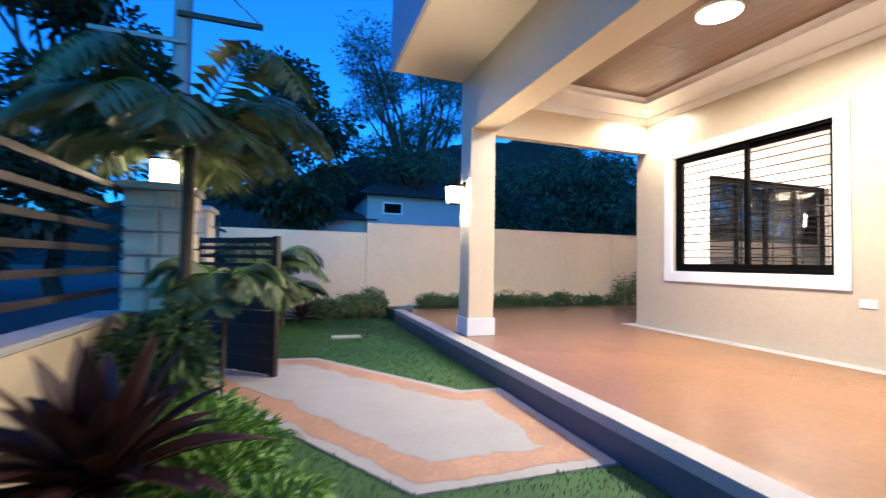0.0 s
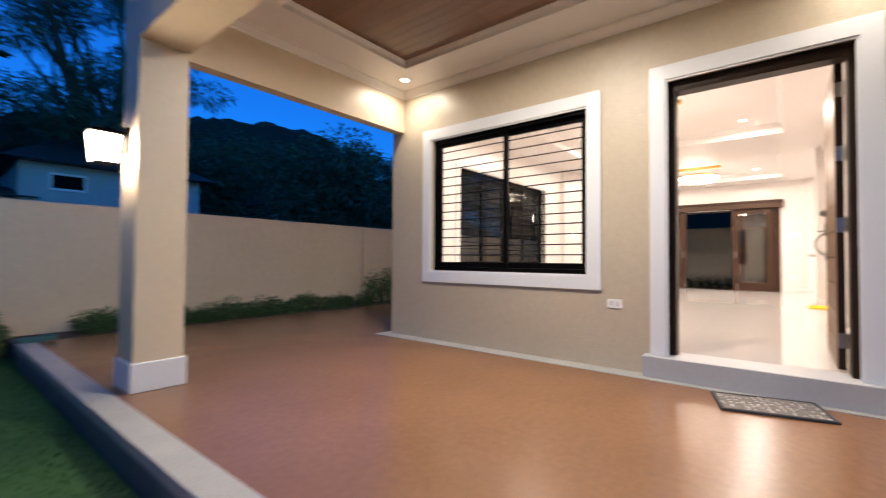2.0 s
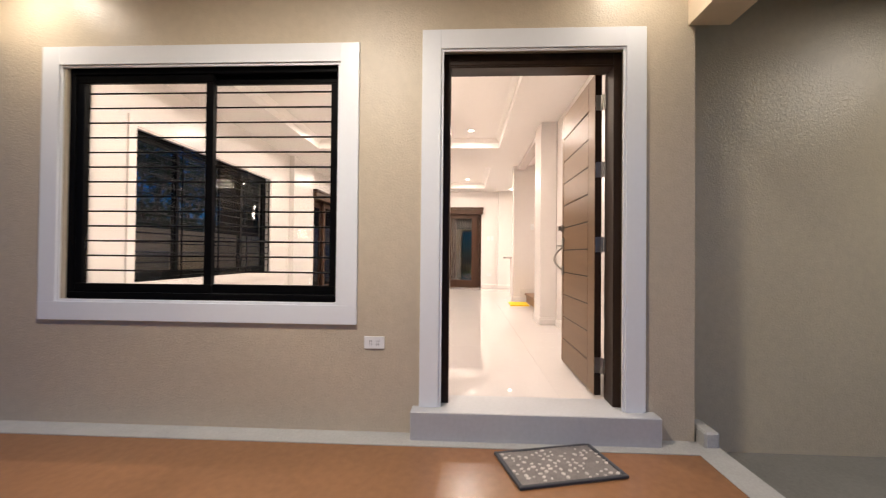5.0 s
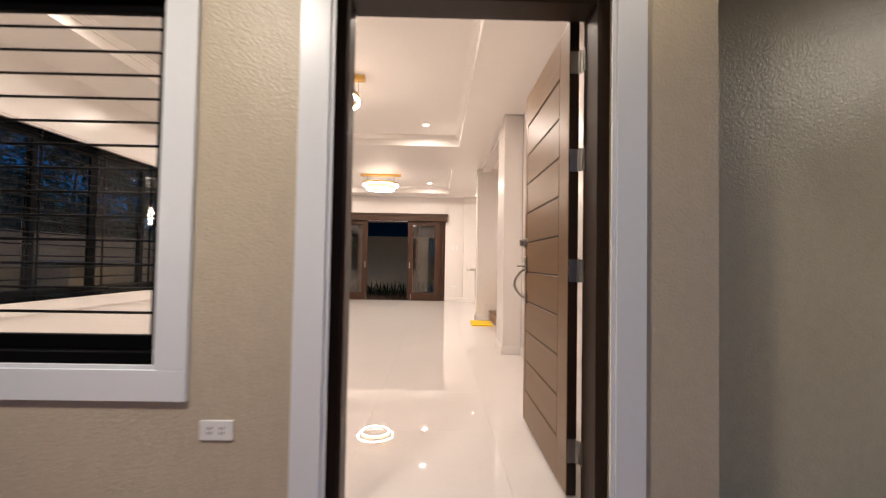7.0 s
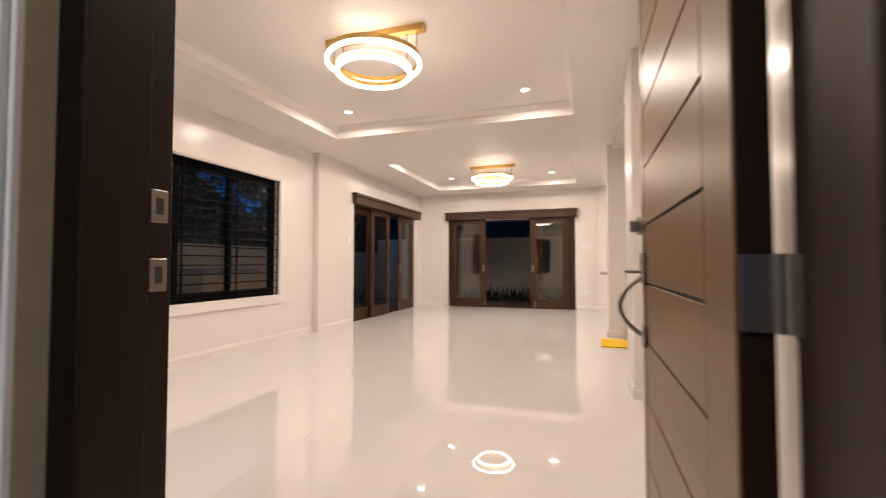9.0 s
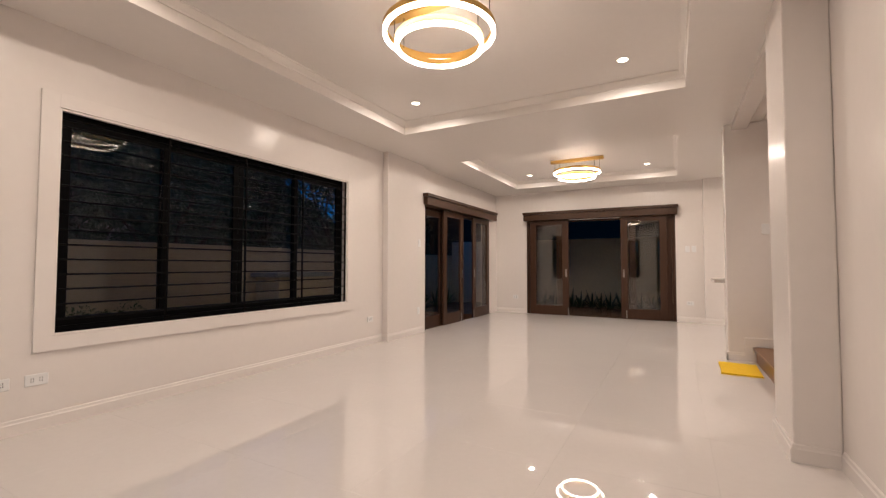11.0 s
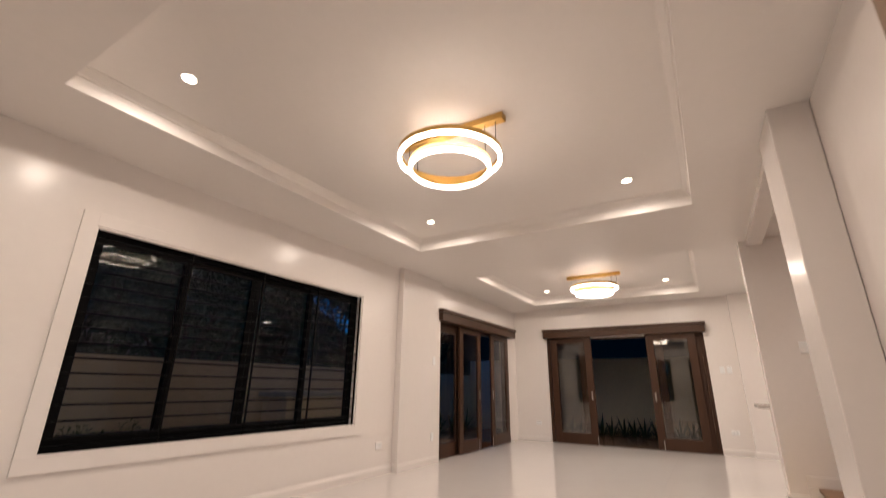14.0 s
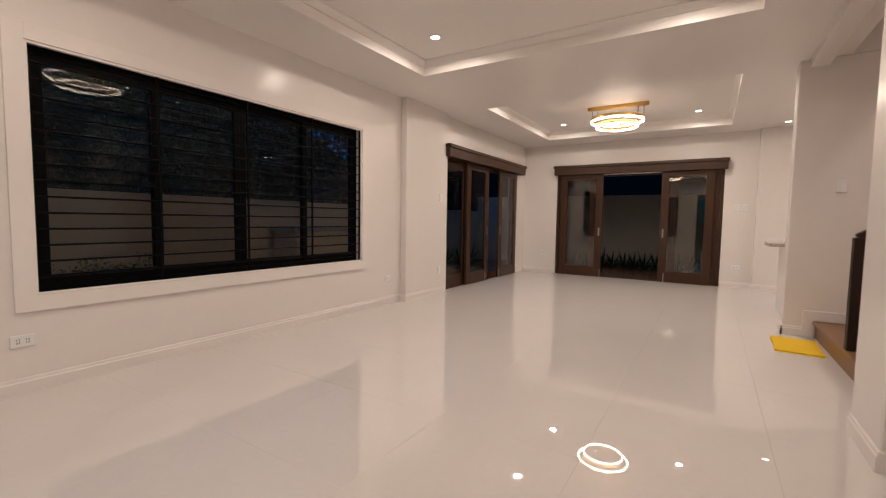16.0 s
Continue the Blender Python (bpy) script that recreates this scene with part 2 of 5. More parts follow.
structure("ground", box(-300, 300, -200, 400, GROUND - 0.3, GROUND - 0.02), material("soil", (0.07, 0.055, 0.04), 0.9, vary=0.3, scale=2, bump=0.4), "dark soil ground of the garden", "ground")
structure("lawn", box(-0.74, 1.975, -3.0, 8.30, GROUND - 0.1, GROUND - 0.004), M_GRASS, "dark green lawn turf", "lawn")
path_shape = [(1.965, 2.25), (0.855, 2.26), (0.13, 3.44), (-0.42, 4.33), (-1.60, 4.33), (-1.60, 5.36), (0.555, 5.17), (1.63, 3.67), (1.965, 3.66)]
structure("path", prism(path_shape, GROUND - 0.05, GROUND + 0.006), M_CONC, "pale grey concrete garden path", "path")


def ragged(shape, amount, seed):
    """The outline with an uneven, worn edge."""
    res, n = [], len(shape)
    for i in range(n):
        p, q = Vector(shape[i]), Vector(shape[(i + 1) % n])
        side = Vector((-(q - p).y, (q - p).x)).normalized()
        k = max(3, int((q - p).length / 0.05))
        for j in range(k):
            w = p.lerp(q, j / k)
            res.append(tuple(w + side * amount * (noise.noise(Vector((w.x * 5, w.y * 5, seed))) + 0.5 * noise.noise(Vector((w.x * 17, w.y * 17, seed))))))
    return res


structure("path_border", prism(ragged(inset(path_shape, 0.08), 0.035, 1), GROUND - 0.02, GROUND + 0.0075), M_BORDER, "worn terracotta stained band round the path", "path")
structure("path_field", prism(ragged(inset(path_shape, 0.27), 0.06, 5), GROUND - 0.01, GROUND + 0.009), M_CONC, "pale grey field of the garden path", "path")

# ---- porch slab ----
structure("porch_floor", prism([(2.13, 0.86), (4.81, 0.86), (4.81, 5.46), (13.5, 5.60), (13.5, 7.80), (2.13, 7.80)], -0.3, 0.0), M_TERRA, "terracotta painted porch floor, slightly glossy", "floor")
structure("porch_kerb", prism([(1.97, 0.70), (FRONT, 0.70), (FRONT, 0.86), (2.13, 0.86), (2.13, 7.80), (1.97, 7.80)], -0.06, 0.003), M_CEMENT, "bare grey cement edge strip of the porch", "kerb")
structure("porch_riser", prism([(1.976, 0.706), (FRONT, 0.706), (FRONT, 0.855), (2.125, 0.855), (2.125, 7.795), (1.976, 7.795)], -0.5, -0.06), M_RISER, "slate grey painted riser of the porch slab", "riser")
structure("cement_strip", prism([(4.81, 0.86), (FRONT, 0.86), (FRONT, 5.355), (5.4, 5.355), (5.4, 5.46), (4.81, 5.46)], -0.2, 0.004), M_CEMENT, "rough cement strip along the foot of the wall", "trim")
structure("driveway", box(2.0, 5.3, -6, 0.70, -0.4, GROUND + 0.02), material("dark_carport_concrete", (0.19, 0.185, 0.17), 0.7, vary=0.2, scale=3, bump=0.3), "dark concrete carport floor beside the porch", "floor")

# ---- front wall ----
WIN = (2.92, 4.70, 0.775, 2.262)
DOOR = (1.20, 2.325, 0.08, 2.34)
structure("wall_front", wall_with_holes("y", 0.80, 5.355, -0.3, 3.35, FRONT, 5.16, [WIN, DOOR]), [M_STUCCO], "beige stucco front wall of the house", "wall")
structure("wall_wing", box(5.30, 5.46, -6.0, 0.99, -0.4, 6.0), M_WING, "taupe stucco wall of the carport side", "wall")
structure("wall_return", box(5.165, 5.30, 0.79, 0.99, -0.3, 3.35), M_STUCCO, "beige stucco wall return", "wall")
structure("carport_ceiling", box(2.57, 5.30, -6.0, 0.598, 2.95, 3.1), M_CEIL, "white carport ceiling", "ceiling")
structure("wall_carport_side", box(-3.0, 5.46, -6.2, -6.0, -0.4, 4.0), M_WING, "taupe stucco carport end wall", "wall")

# ---- porch roof: beams, ceiling, column ----
structure("beam_front", box(2.208, 2.52, 0.60, 5.29, 2.40, 3.35), M_CREAM, "cream painted porch beam over the lawn side", "beam")
structure("beam_back", box(2.52, FRONT, 5.17, 5.29, 2.43, 3.35), M_CREAM, "cream painted porch beam at the garden end", "beam")
structure("beam_carport", box(2.52, FRONT, 0.60, 0.84, 2.46, 3.35), M_CREAM, "cream painted porch beam at the carport end", "beam")
structure("overhang", box(1.35, 2.208, -4.0, 5.29, 3.07, 3.30), M_CREAM, "cream painted soffit of the upper floor overhang", "soffit")
structure("overhang_fascia", box(1.312, 1.35, -4.0, 5.29, 3.07, 3.9), material("blue_grey_fascia", (0.30, 0.33, 0.42), 0.5), "grey fascia of the upper floor overhang", "fascia")
structure("upper_storey", box(1.6, 9.0, -4.0, 5.2, 3.40, 6.0), M_CREAM, "cream upper storey of the house", "wall")
bm = bmesh.new()
for x0, x1, y0, y1 in ((2.52, 4.985, 4.67, 5.17), (2.52, 4.985, 0.84, 1.34), (2.52, 3.06, 1.34, 4.67), (4.48, 4.985, 1.34, 4.67)):
    box(x0, x1, y0, y1, 2.90, 3.2, bm=bm)
structure("ceiling_porch_border", bm, M_CEIL, "white porch ceiling border round a wood coffer", "ceiling")
bm = bmesh.new()
box(2.5, 5.0, 0.8, 5.2, 3.015, 3.2, bm=bm)
n = 13
for i in range(n):
    x0 = 3.06 + 1.42 * i / n
    for k in range(3):
        y0 = 1.34 + 3.33 * k / 3
        box(x0 + 0.0015, x0 + 1.42 / n - 0.0015, y0 + 0.0015, y0 + 3.33 / 3 - 0.0015, 2.97, 3.01, bm=bm)
structure("ceiling_porch_planks", bm, M_PLANK, "brown wood plank coffer of the porch ceiling", "ceiling")


def cornice(name, x0, x1, y0, y1, z, r, mat, label):
    """A stepped cove moulding round the inside of a rectangle, under the height z."""
    bm = bmesh.new()
    prof = [(0, 0), (0, -r), (r * 0.2, -r), (r * 0.28, -r * 0.8), (r * 0.62, -r * 0.45), (r * 0.82, -r * 0.22), (r, -r * 0.18), (r, 0)]
    loops = []
    for cx, cy, sx, sy in ((x0, y0, 1, 1), (x1, y0, -1, 1), (x1, y1, -1, -1), (x0, y1, 1, -1)):
        loops.append([bm.verts.new((cx + sx * o, cy + sy * o, z + u)) for o, u in prof])
    k = len(prof)
    for i in range(4):
        for j in range(k):
            bm.faces.new((loops[i][j], loops[(i + 1) % 4][j], loops[(i + 1) % 4][(j + 1) % k], loops[i][(j + 1) % k]))
    return structure(name, bm, mat, label, "moulding")


cornice("cornice_porch", 2.52, 4.985, 0.84, 5.17, 2.90, 0.075, M_CEIL, "white cornice moulding of the porch ceiling")
cornice("cornice_coffer", 3.06, 4.48, 1.34, 4.67, 2.97, 0.03, M_CEIL, "white moulding round the wood coffer")

col = thing("porch_column", "cream square porch column with a white plinth", "column", (2.39, 5.16, 0))
part("shaft", box(2.208, 2.52, 4.962, 5.27, 0.0, 2.40, 0.004), M_CREAM, col)
part("plinth", box(2.19, 2.538, 4.945, 5.287, 0.0, 0.20, 0.006), M_TRIM, col, "white painted plinth")

# ---- garden walls ----
bm = box(-1.2, 1.58, 8.625, 8.775, -0.4, 1.385, 0.004)
structure("garden_wall_low", bm, M_FENCE, "cream painted garden wall, lower stretch", "wall")
bm = box(1.58, 30, 8.625, 8.775, -0.4, 1.58, 0.004)
box(1.58, 1.74, 8.595, 8.625, -0.4, 1.56, bm=bm)
box(7.30, 7.42, 8.595, 8.625, -0.4, 1.52, bm=bm)
box(4.28, 4.33, 8.615, 8.625, -0.4, 1.52, bm=bm)
structure("garden_wall_north", bm, M_FENCE, "cream painted garden wall with a pilaster", "wall")
structure("garden_wall_east", box(18.6, 18.75, -8, 8.625, -0.4, 2.05, 0.004), M_FENCE, "cream painted garden wall behind the back doors", "wall")

# ---- interior shell ----
LWIN = (6.43, 9.37, 0.766, 2.322)
LDOOR = (11.18, 14.17, 0.0, 2.245)
FDOOR = (1.68, 4.665, 0.0, 2.245)
structure("wall_left", wall_with_holes("x", 5.19, FAR, 0.0, 3.2, LEFT, 5.555, [LWIN, LDOOR]), M_PLASTER, "glossy white living room wall with a wide window", "wall")
structure("wall_left_outside", wall_with_holes("x", 5.42, FAR + 0.2, -0.3, 3.35, 5.557, 5.60, [LWIN, LDOOR]), M_STUCCO, "beige stucco outside face of the side wall", "wall")
structure("wall_far", wall_with_holes("y", -3.5, LEFT, 0.0, 3.2, FAR, FAR + 0.2, [FDOOR]), M_PLASTER, "glossy white far wall with sliding doors", "wall")
structure("wall_front_inside", wall_with_holes("y", 0.80, LEFT, 0.0, 3.2, 5.162, 5.19, [WIN, DOOR]), M_PLASTER, "white inner face of the front wall", "wall")
structure("wall_right", box(5.19, 8.74, 0.80, 0.925, 0.0, 3.2), M_PLASTER, "glossy white wall beside the front door", "wall")
structure("pier", box(8.185, 8.66, 0.927, 1.14, 0.0, SOFFIT, 0.006), M_PLASTER, "glossy white pier beside the stairs", "wall")
structure("wall_pilaster", box(10.14, 11.18, 5.31, 5.403, 0.0, SOFFIT, 0.004), M_PLASTER, "white wall pilaster between window and doors", "wall")
structure("wall_stair_side", box(11.05, 11.25, -2.5, 1.175, 0.0, SOFFIT, 0.005), M_PLASTER, "glossy white wall beside the stairs", "wall")
structure("wall_stair_back", box(8.5, 11.40, -2.7, -2.5, 0.0, 5.0), M_PLASTER, "white stairwell end wall", "wall")
structure("wall_stair_near", box(8.55, 8.74, -2.5, 0.798, 0.0, 5.0), M_PLASTER, "white stairwell wall", "wall")
structure("wall_kitchen_back", box(11.22, 15.0, -3.7, -3.5, 0.0, 3.2), M_PLASTER, "white kitchen wall", "wall")
structure("wall_far_nib", box(14.50, FAR - 0.002, -0.2, 1.21, 0.0, SOFFIT), M_PLASTER, "white wall nib beside the sliding doors", "wall")
structure("stair_header", box(8.662, 11.048, 0.95, 1.10, 2.81, SOFFIT, 0.004), M_PLASTER, "white header over the stair opening", "beam")
bm = box(5.16, FAR, 0.80, LEFT, -0.1, FLOOR - 0.006)
box(8.6, FAR, -3.5, 0.798, -0.1, FLOOR - 0.006, bm=bm)
structure("floor_base", bm, M_GROUT, "pale grout under the floor tiles", "floor")
bm = bmesh.new()
T1, T2 = (5.857, 9.594, 1.589, 4.667), (11.20, 13.95, 1.634, 4.667)
for x0, x1, y0, y1 in ((5.19, FAR, T1[3], LEFT), (5.19, T1[0], 0.80, T1[3]), (T1[0], FAR, 0.80, T1[2]), (11.02, FAR, -3.5, 0.80), (T1[1], T2[0], T1[2], T1[3]), (T2[0], FAR, T1[2], T2[2]), (T2[1], FAR, T2[2], T1[3])):
    box(x0, x1, y0, y1, SOFFIT, 3.2, bm=bm)
structure("ceiling_soffit", bm, M_CEIL, "glossy white ceiling border round two trays", "ceiling")
bm = bmesh.new()
for x0, x1, y0, y1 in (T1, T2):
    box(x0 - 0.02, x1 + 0.02, y0 - 0.02, y1 + 0.02, TRAY, 3.18, bm=bm)
structure("ceiling_tray", bm, M_CEIL, "glossy white raised tray ceilings", "ceiling")
structure("roof_cover", box(4.985, 15.2, 0.0, 6.0, 3.36, 3.39), M_CEIL, "roof slab over the ground floor", "ceiling")
structure("roof_kitchen", box(8.5, 15.2, -4, 0.0, 5.0, 5.1), M_CEIL, "roof slab over stairs and kitchen", "ceiling")
cornice("cornice_tray_front", *T1, TRAY, 0.06, M_CEIL, "white moulding of the front ceiling tray")
cornice("cornice_tray_back", *T2, TRAY, 0.06, M_CEIL, "white moulding of the back ceiling tray")

# ---- doors and windows ----


def trim_frame(name, axis, face, out, a0, a1, z0, z1, w, parent=None, sill=True, label="white painted moulded trim", depth=0.022, mat=None):
    """A flat moulded surround: outer size a0..a1, z0..z1, w wide, proud of the wall's face towards out (+1 or -1)."""
    bm = bmesh.new()
    def put(p, q, lo, hi, d):
        n0, n1 = sorted((face, face + out * d))
        if axis == "y":
            box(n0, n1, p, q, lo, hi, 0.0012, bm=bm)
        else:
            box(p, q, n0, n1, lo, hi, 0.0012, bm=bm)
    lo = z0 + w if sill else z0
    put(a0, a0 + w, lo, z1, depth)
    put(a1 - w, a1, lo, z1, depth)
    put(a0 + w, a1 - w, z1 - w, z1, depth)
    if sill:
        put(a0, a1, z0, z0 + w, depth)
    e = 0.016
    put(a0 + w, a0 + w + e, lo, z1 - w, depth * 0.5)
    put(a1 - w - e, a1 - w, lo, z1 - w, depth * 0.5)
    put(a0 + w + e, a1 - w - e, z1 - w - e, z1 - w, depth * 0.5)
    if sill:
        put(a0 + w + e, a1 - w - e, lo, lo + e, depth * 0.5)
    return part(name, bm, mat or M_TRIM, parent, label)


# front window
fw = thing("window_1", "black sliding window with a white surround and iron grille", "window", (FRONT, 3.81, 0.775), kind="structure")
trim_frame("surround", "y", FRONT, -1, 2.81, 4.848, 0.653, 2.38, 0.115, fw)
y0, y1, z0, z1 = WIN
bm = bmesh.new()
xa, xb = FRONT + 0.02, FRONT + 0.11
box(xa, xb, y0, y1, z1 - 0.045, z1, 0.003, bm)
box(xa, xb, y0, y1, z0, z0 + 0.05, 0.003, bm)
box(xa, xb, y0, y0 + 0.04, z0 + 0.05, z1 - 0.045, 0.003, bm)
box(xa, xb, y1 - 0.04, y1, z0 + 0.05, z1 - 0.045, 0.003, bm)
part("window_frame", bm, M_BLACK, fw, "black aluminium frame")
for k, (p, q, xo) in enumerate(((y0 + 0.04, 3.82, xa + 0.05), (3.755, y1 - 0.04, xa + 0.012))):
    bm = bmesh.new()
    box(xo, xo + 0.03, p, q, z1 - 0.095, z1 - 0.045, 0.003, bm)
    box(xo, xo + 0.03, p, q, z0 + 0.05, z0 + 0.105, 0.003, bm)
    box(xo, xo + 0.03, p, p + 0.05, z0 + 0.105, z1 - 0.095, 0.003, bm)
    box(xo, xo + 0.03, q - 0.05, q, z0 + 0.105, z1 - 0.095, 0.003, bm)
    sash = part("sash", bm, M_BLACK, fw)
    pane = part("pane", box(xo + 0.012, xo + 0.017, p + 0.05, q - 0.05, z0 + 0.105, z1 - 0.095), M_GLASS, sash)
    pane.visible_shadow = False
    if k == 0:
        part("latch", box(xo - 0.02, xo, q - 0.04, q - 0.01, 1.44, 1.54, 0.004), M_BLACK, sash)
bar = mesh_of(rod((5.13, y0 + 0.01, 0), (5.13, y1 - 0.01, 0), 0.006, sides=8), "grille_bar", M_BAR)
for i in range(14):
    o = new("grille_bar", bar)
    o.parent = fw
    o.location = (-fw.location.x, -fw.location.y, 0.085 + 0.0985 * i)
for y in (y0 + 0.01, y1 - 0.02):
    part("grille_upright", box(5.122, 5.138, y, y + 0.012, z0 + 0.01, z1 - 0.01), M_BAR, fw)

# side window of the living room
sw = thing("window_2", "wide black window with horizontal grille bars and white trim", "window", (7.95, LEFT, 0.781), kind="structure")
trim_frame("surround", "x", LEFT, -1, 6.33, 9.47, 0.668, 2.42, 0.098, sw, mat=M_PLASTER)
x0, x1, z0, z1 = LWIN
bm = bmesh.new()
ya, yb = LEFT + 0.075, LEFT + 0.148
box(x0, x1, ya, yb, z1 - 0.05, z1, 0.003, bm)
box(x0, x1, ya, yb, z0, z0 + 0.05, 0.003, bm)
box(x0, x0 + 0.05, ya, yb, z0 + 0.05, z1 - 0.05, 0.003, bm)
box(x1 - 0.05, x1, ya, yb, z0 + 0.05, z1 - 0.05, 0.003, bm)
part("window_frame", bm, M_BLACK, sw, "black aluminium frame")
step = (x1 - x0 - 0.1) / 4
for i in range(4):
    p, q = x0 + 0.05 + step * i, x0 + 0.05 + step * (i + 1)
    yo = ya + (0.008 if i in (0, 3) else 0.04)
    p2, q2 = p - (0.03 if i in (1, 3) else 0), q + (0.03 if i in (0, 2) else 0)
    bm = bmesh.new()
    box(p2, q2, yo, yo + 0.028, z1 - 0.10, z1 - 0.05, 0.003, bm)
    box(p2, q2, yo, yo + 0.028, z0 + 0.05, z0 + 0.11, 0.003, bm)
    box(p2, p2 + 0.055, yo, yo + 0.028, z0 + 0.11, z1 - 0.10, 0.003, bm)
    box(q2 - 0.055, q2, yo, yo + 0.028, z0 + 0.11, z1 - 0.10, 0.003, bm)
    sash = part("sash", bm, M_BLACK, sw)
    pane = part("pane", box(p2 + 0.055, q2 - 0.055, yo + 0.012, yo + 0.017, z0 + 0.11, z1 - 0.10), M_TINT, sash)
    pane.visible_shadow = False
bar = mesh_of(rod((x0 + 0.01, LEFT + 0.012, 0), (x1 - 0.01, LEFT + 0.012, 0), 0.0065, sides=8), "grille_bar", M_BAR)
for i in range(14):
    o = new("grille_bar", bar)
    o.parent = sw
    o.location = (-sw.location.x, -sw.location.y, 0.09 + 0.1025 * i)
for x in (x0 + 0.012, 7.165, 7.90, 8.635, x1 - 0.025):
    part("grille_upright", box(x, x + 0.014, LEFT + 0.006, LEFT + 0.020, z0 + 0.005, z1 - 0.005), M_BAR, sw)

# front door
step_bm = box(4.88, 5.20, 1.03, 2.465, -0.05, SILL, 0.005)
structure("door_step", step_bm, material("grey_step_paint", (0.44, 0.45, 0.47), 0.5, vary=0.08, scale=3, bump=0.08, bump_scale=40), "pale grey painted step under the front door", "step")
dr = thing("door_1", "open brown panelled front door in a dark frame, white surround", "door", (5.0, 1.75, SILL), kind="structure")
trim_frame("surround", "y", FRONT, -1, 1.089, 2.422, SILL, 2.45, 0.115, dr, sill=False)
bm = bmesh.new()
box(5.045, 5.21, 2.262, 2.322, SILL, 2.335, 0.003, bm)
box(5.045, 5.21, 1.203, 1.252, SILL, 2.335, 0.003, bm)
box(5.045, 5.21, 1.252, 2.262, 2.262, 2.335, 0.003, bm)
box(5.045, 5.155, 2.250, 2.262, SILL, 2.262, 0.002, bm)
box(5.045, 5.155, 1.252, 2.250, 2.248, 2.262, 0.002, bm)
frame_ob = part("door_frame", bm, M_JAMB, dr, "dark brown wooden frame")
for z in (1.145, 1.275):
    part("strike_plate", box(5.163, 5.198, 2.258, 2.2616, z, z + 0.062, 0.001), M_STEEL, frame_ob)
    part("strike_slot", box(5.173, 5.188, 2.2575, 2.259, z + 0.015, z + 0.047), M_SLOT, frame_ob)
# the leaf stands open at a right angle
LX0, LX1, LY0, LY1, LZ0, LZ1 = 5.238, 6.175, 1.262, 1.307, SILL + 0.012, 2.285
leaf = part("door_leaf", box(LX0, LX1, LY0, LY1 - 0.008, LZ0, LZ1, 0.002), M_DOORWOOD, dr, "brown wooden leaf with grooved boards")
bm = bmesh.new()
gx0, gx1 = LX0 + 0.15, LX1 - 0.055
box(LX0, gx0, LY1 - 0.008, LY1, LZ0, LZ1, 0.002, bm)
box(gx1, LX1, LY1 - 0.008, LY1, LZ0, LZ1, 0.002, bm)
box(gx0, gx1, LY1 - 0.008, LY1, 2.085, LZ1, 0.002, bm)
box(gx0, gx1, LY1 - 0.008, LY1, LZ0, 0.37, 0.002, bm)
part("rails", bm, M_DOORWOOD, leaf)
for i in range(9):
    b0 = 0.377 + (2.078 - 0.377) / 9 * i
    part("board", box(gx0 + 0.006, gx1 - 0.006, LY1 - 0.0075, LY1 - 0.001, b0 + 0.0045, b0 + (2.078 - 0.377) / 9 - 0.0045, 0.001), M_DOORWOOD, leaf)
part("groove_bed", box(gx0, gx1, LY1 - 0.0079, LY1 - 0.0068, 0.37, 2.085), M_GROOVE, leaf, "dark groove lines")
part("edge_band", box(LX0 - 0.002, LX0, LY0 + 0.002, LY1 - 0.002, LZ0, LZ1), M_JAMB, leaf, "dark stained hinge edge")
for z in (0.325, 1.11, 1.60, 2.04):
    hinge = part("hinge", rod((5.222, 1.262, z), (5.222, 1.262, z + 0.10), 0.008, sides=12), M_STEEL, dr)
    part("hinge_plate", box(5.2285, 5.2325, 1.265, 1.303, z, z + 0.10), M_STEEL, hinge)
    part("hinge_plate", box(5.185, 5.214, 1.2525, 1.255, z, z + 0.10), M_STEEL, hinge)
# lockset with a curved pull
lock = part("lockset", box(6.09, 6.145, LY1, LY1 + 0.012, 1.13, 1.235, 0.004), M_STEEL, leaf, "steel handle set")
part("escutcheon", box(6.09, 6.145, LY1, LY1 + 0.012, 0.925, 1.0, 0.004), M_STEEL, lock)
part("thumb_latch", box(6.105, 6.13, LY1 + 0.012, LY1 + 0.06, 1.165, 1.175, 0.003), M_STEEL, lock)
bm = bmesh.new()
pts = [Vector((6.117, LY1 + 0.012 + 0.065 * math.sin(math.pi * k / 12) ** 0.8, 1.15 - 0.185 * k / 12)) for k in range(13)]
for a, b in zip(pts, pts[1:]):
    rod(a, b, 0.008, sides=10, bm=bm)
part("pull", bm, M_STEEL, lock)
part("deadbolt", rod((6.117, LY1, 1.32), (6.117, LY1 + 0.02, 1.32), 0.03, sides=20), M_STEEL, leaf)
part("thumb_turn", box(6.110, 6.124, LY1 + 0.02, LY1 + 0.045, 1.30, 1.34, 0.003), M_STEEL, leaf)


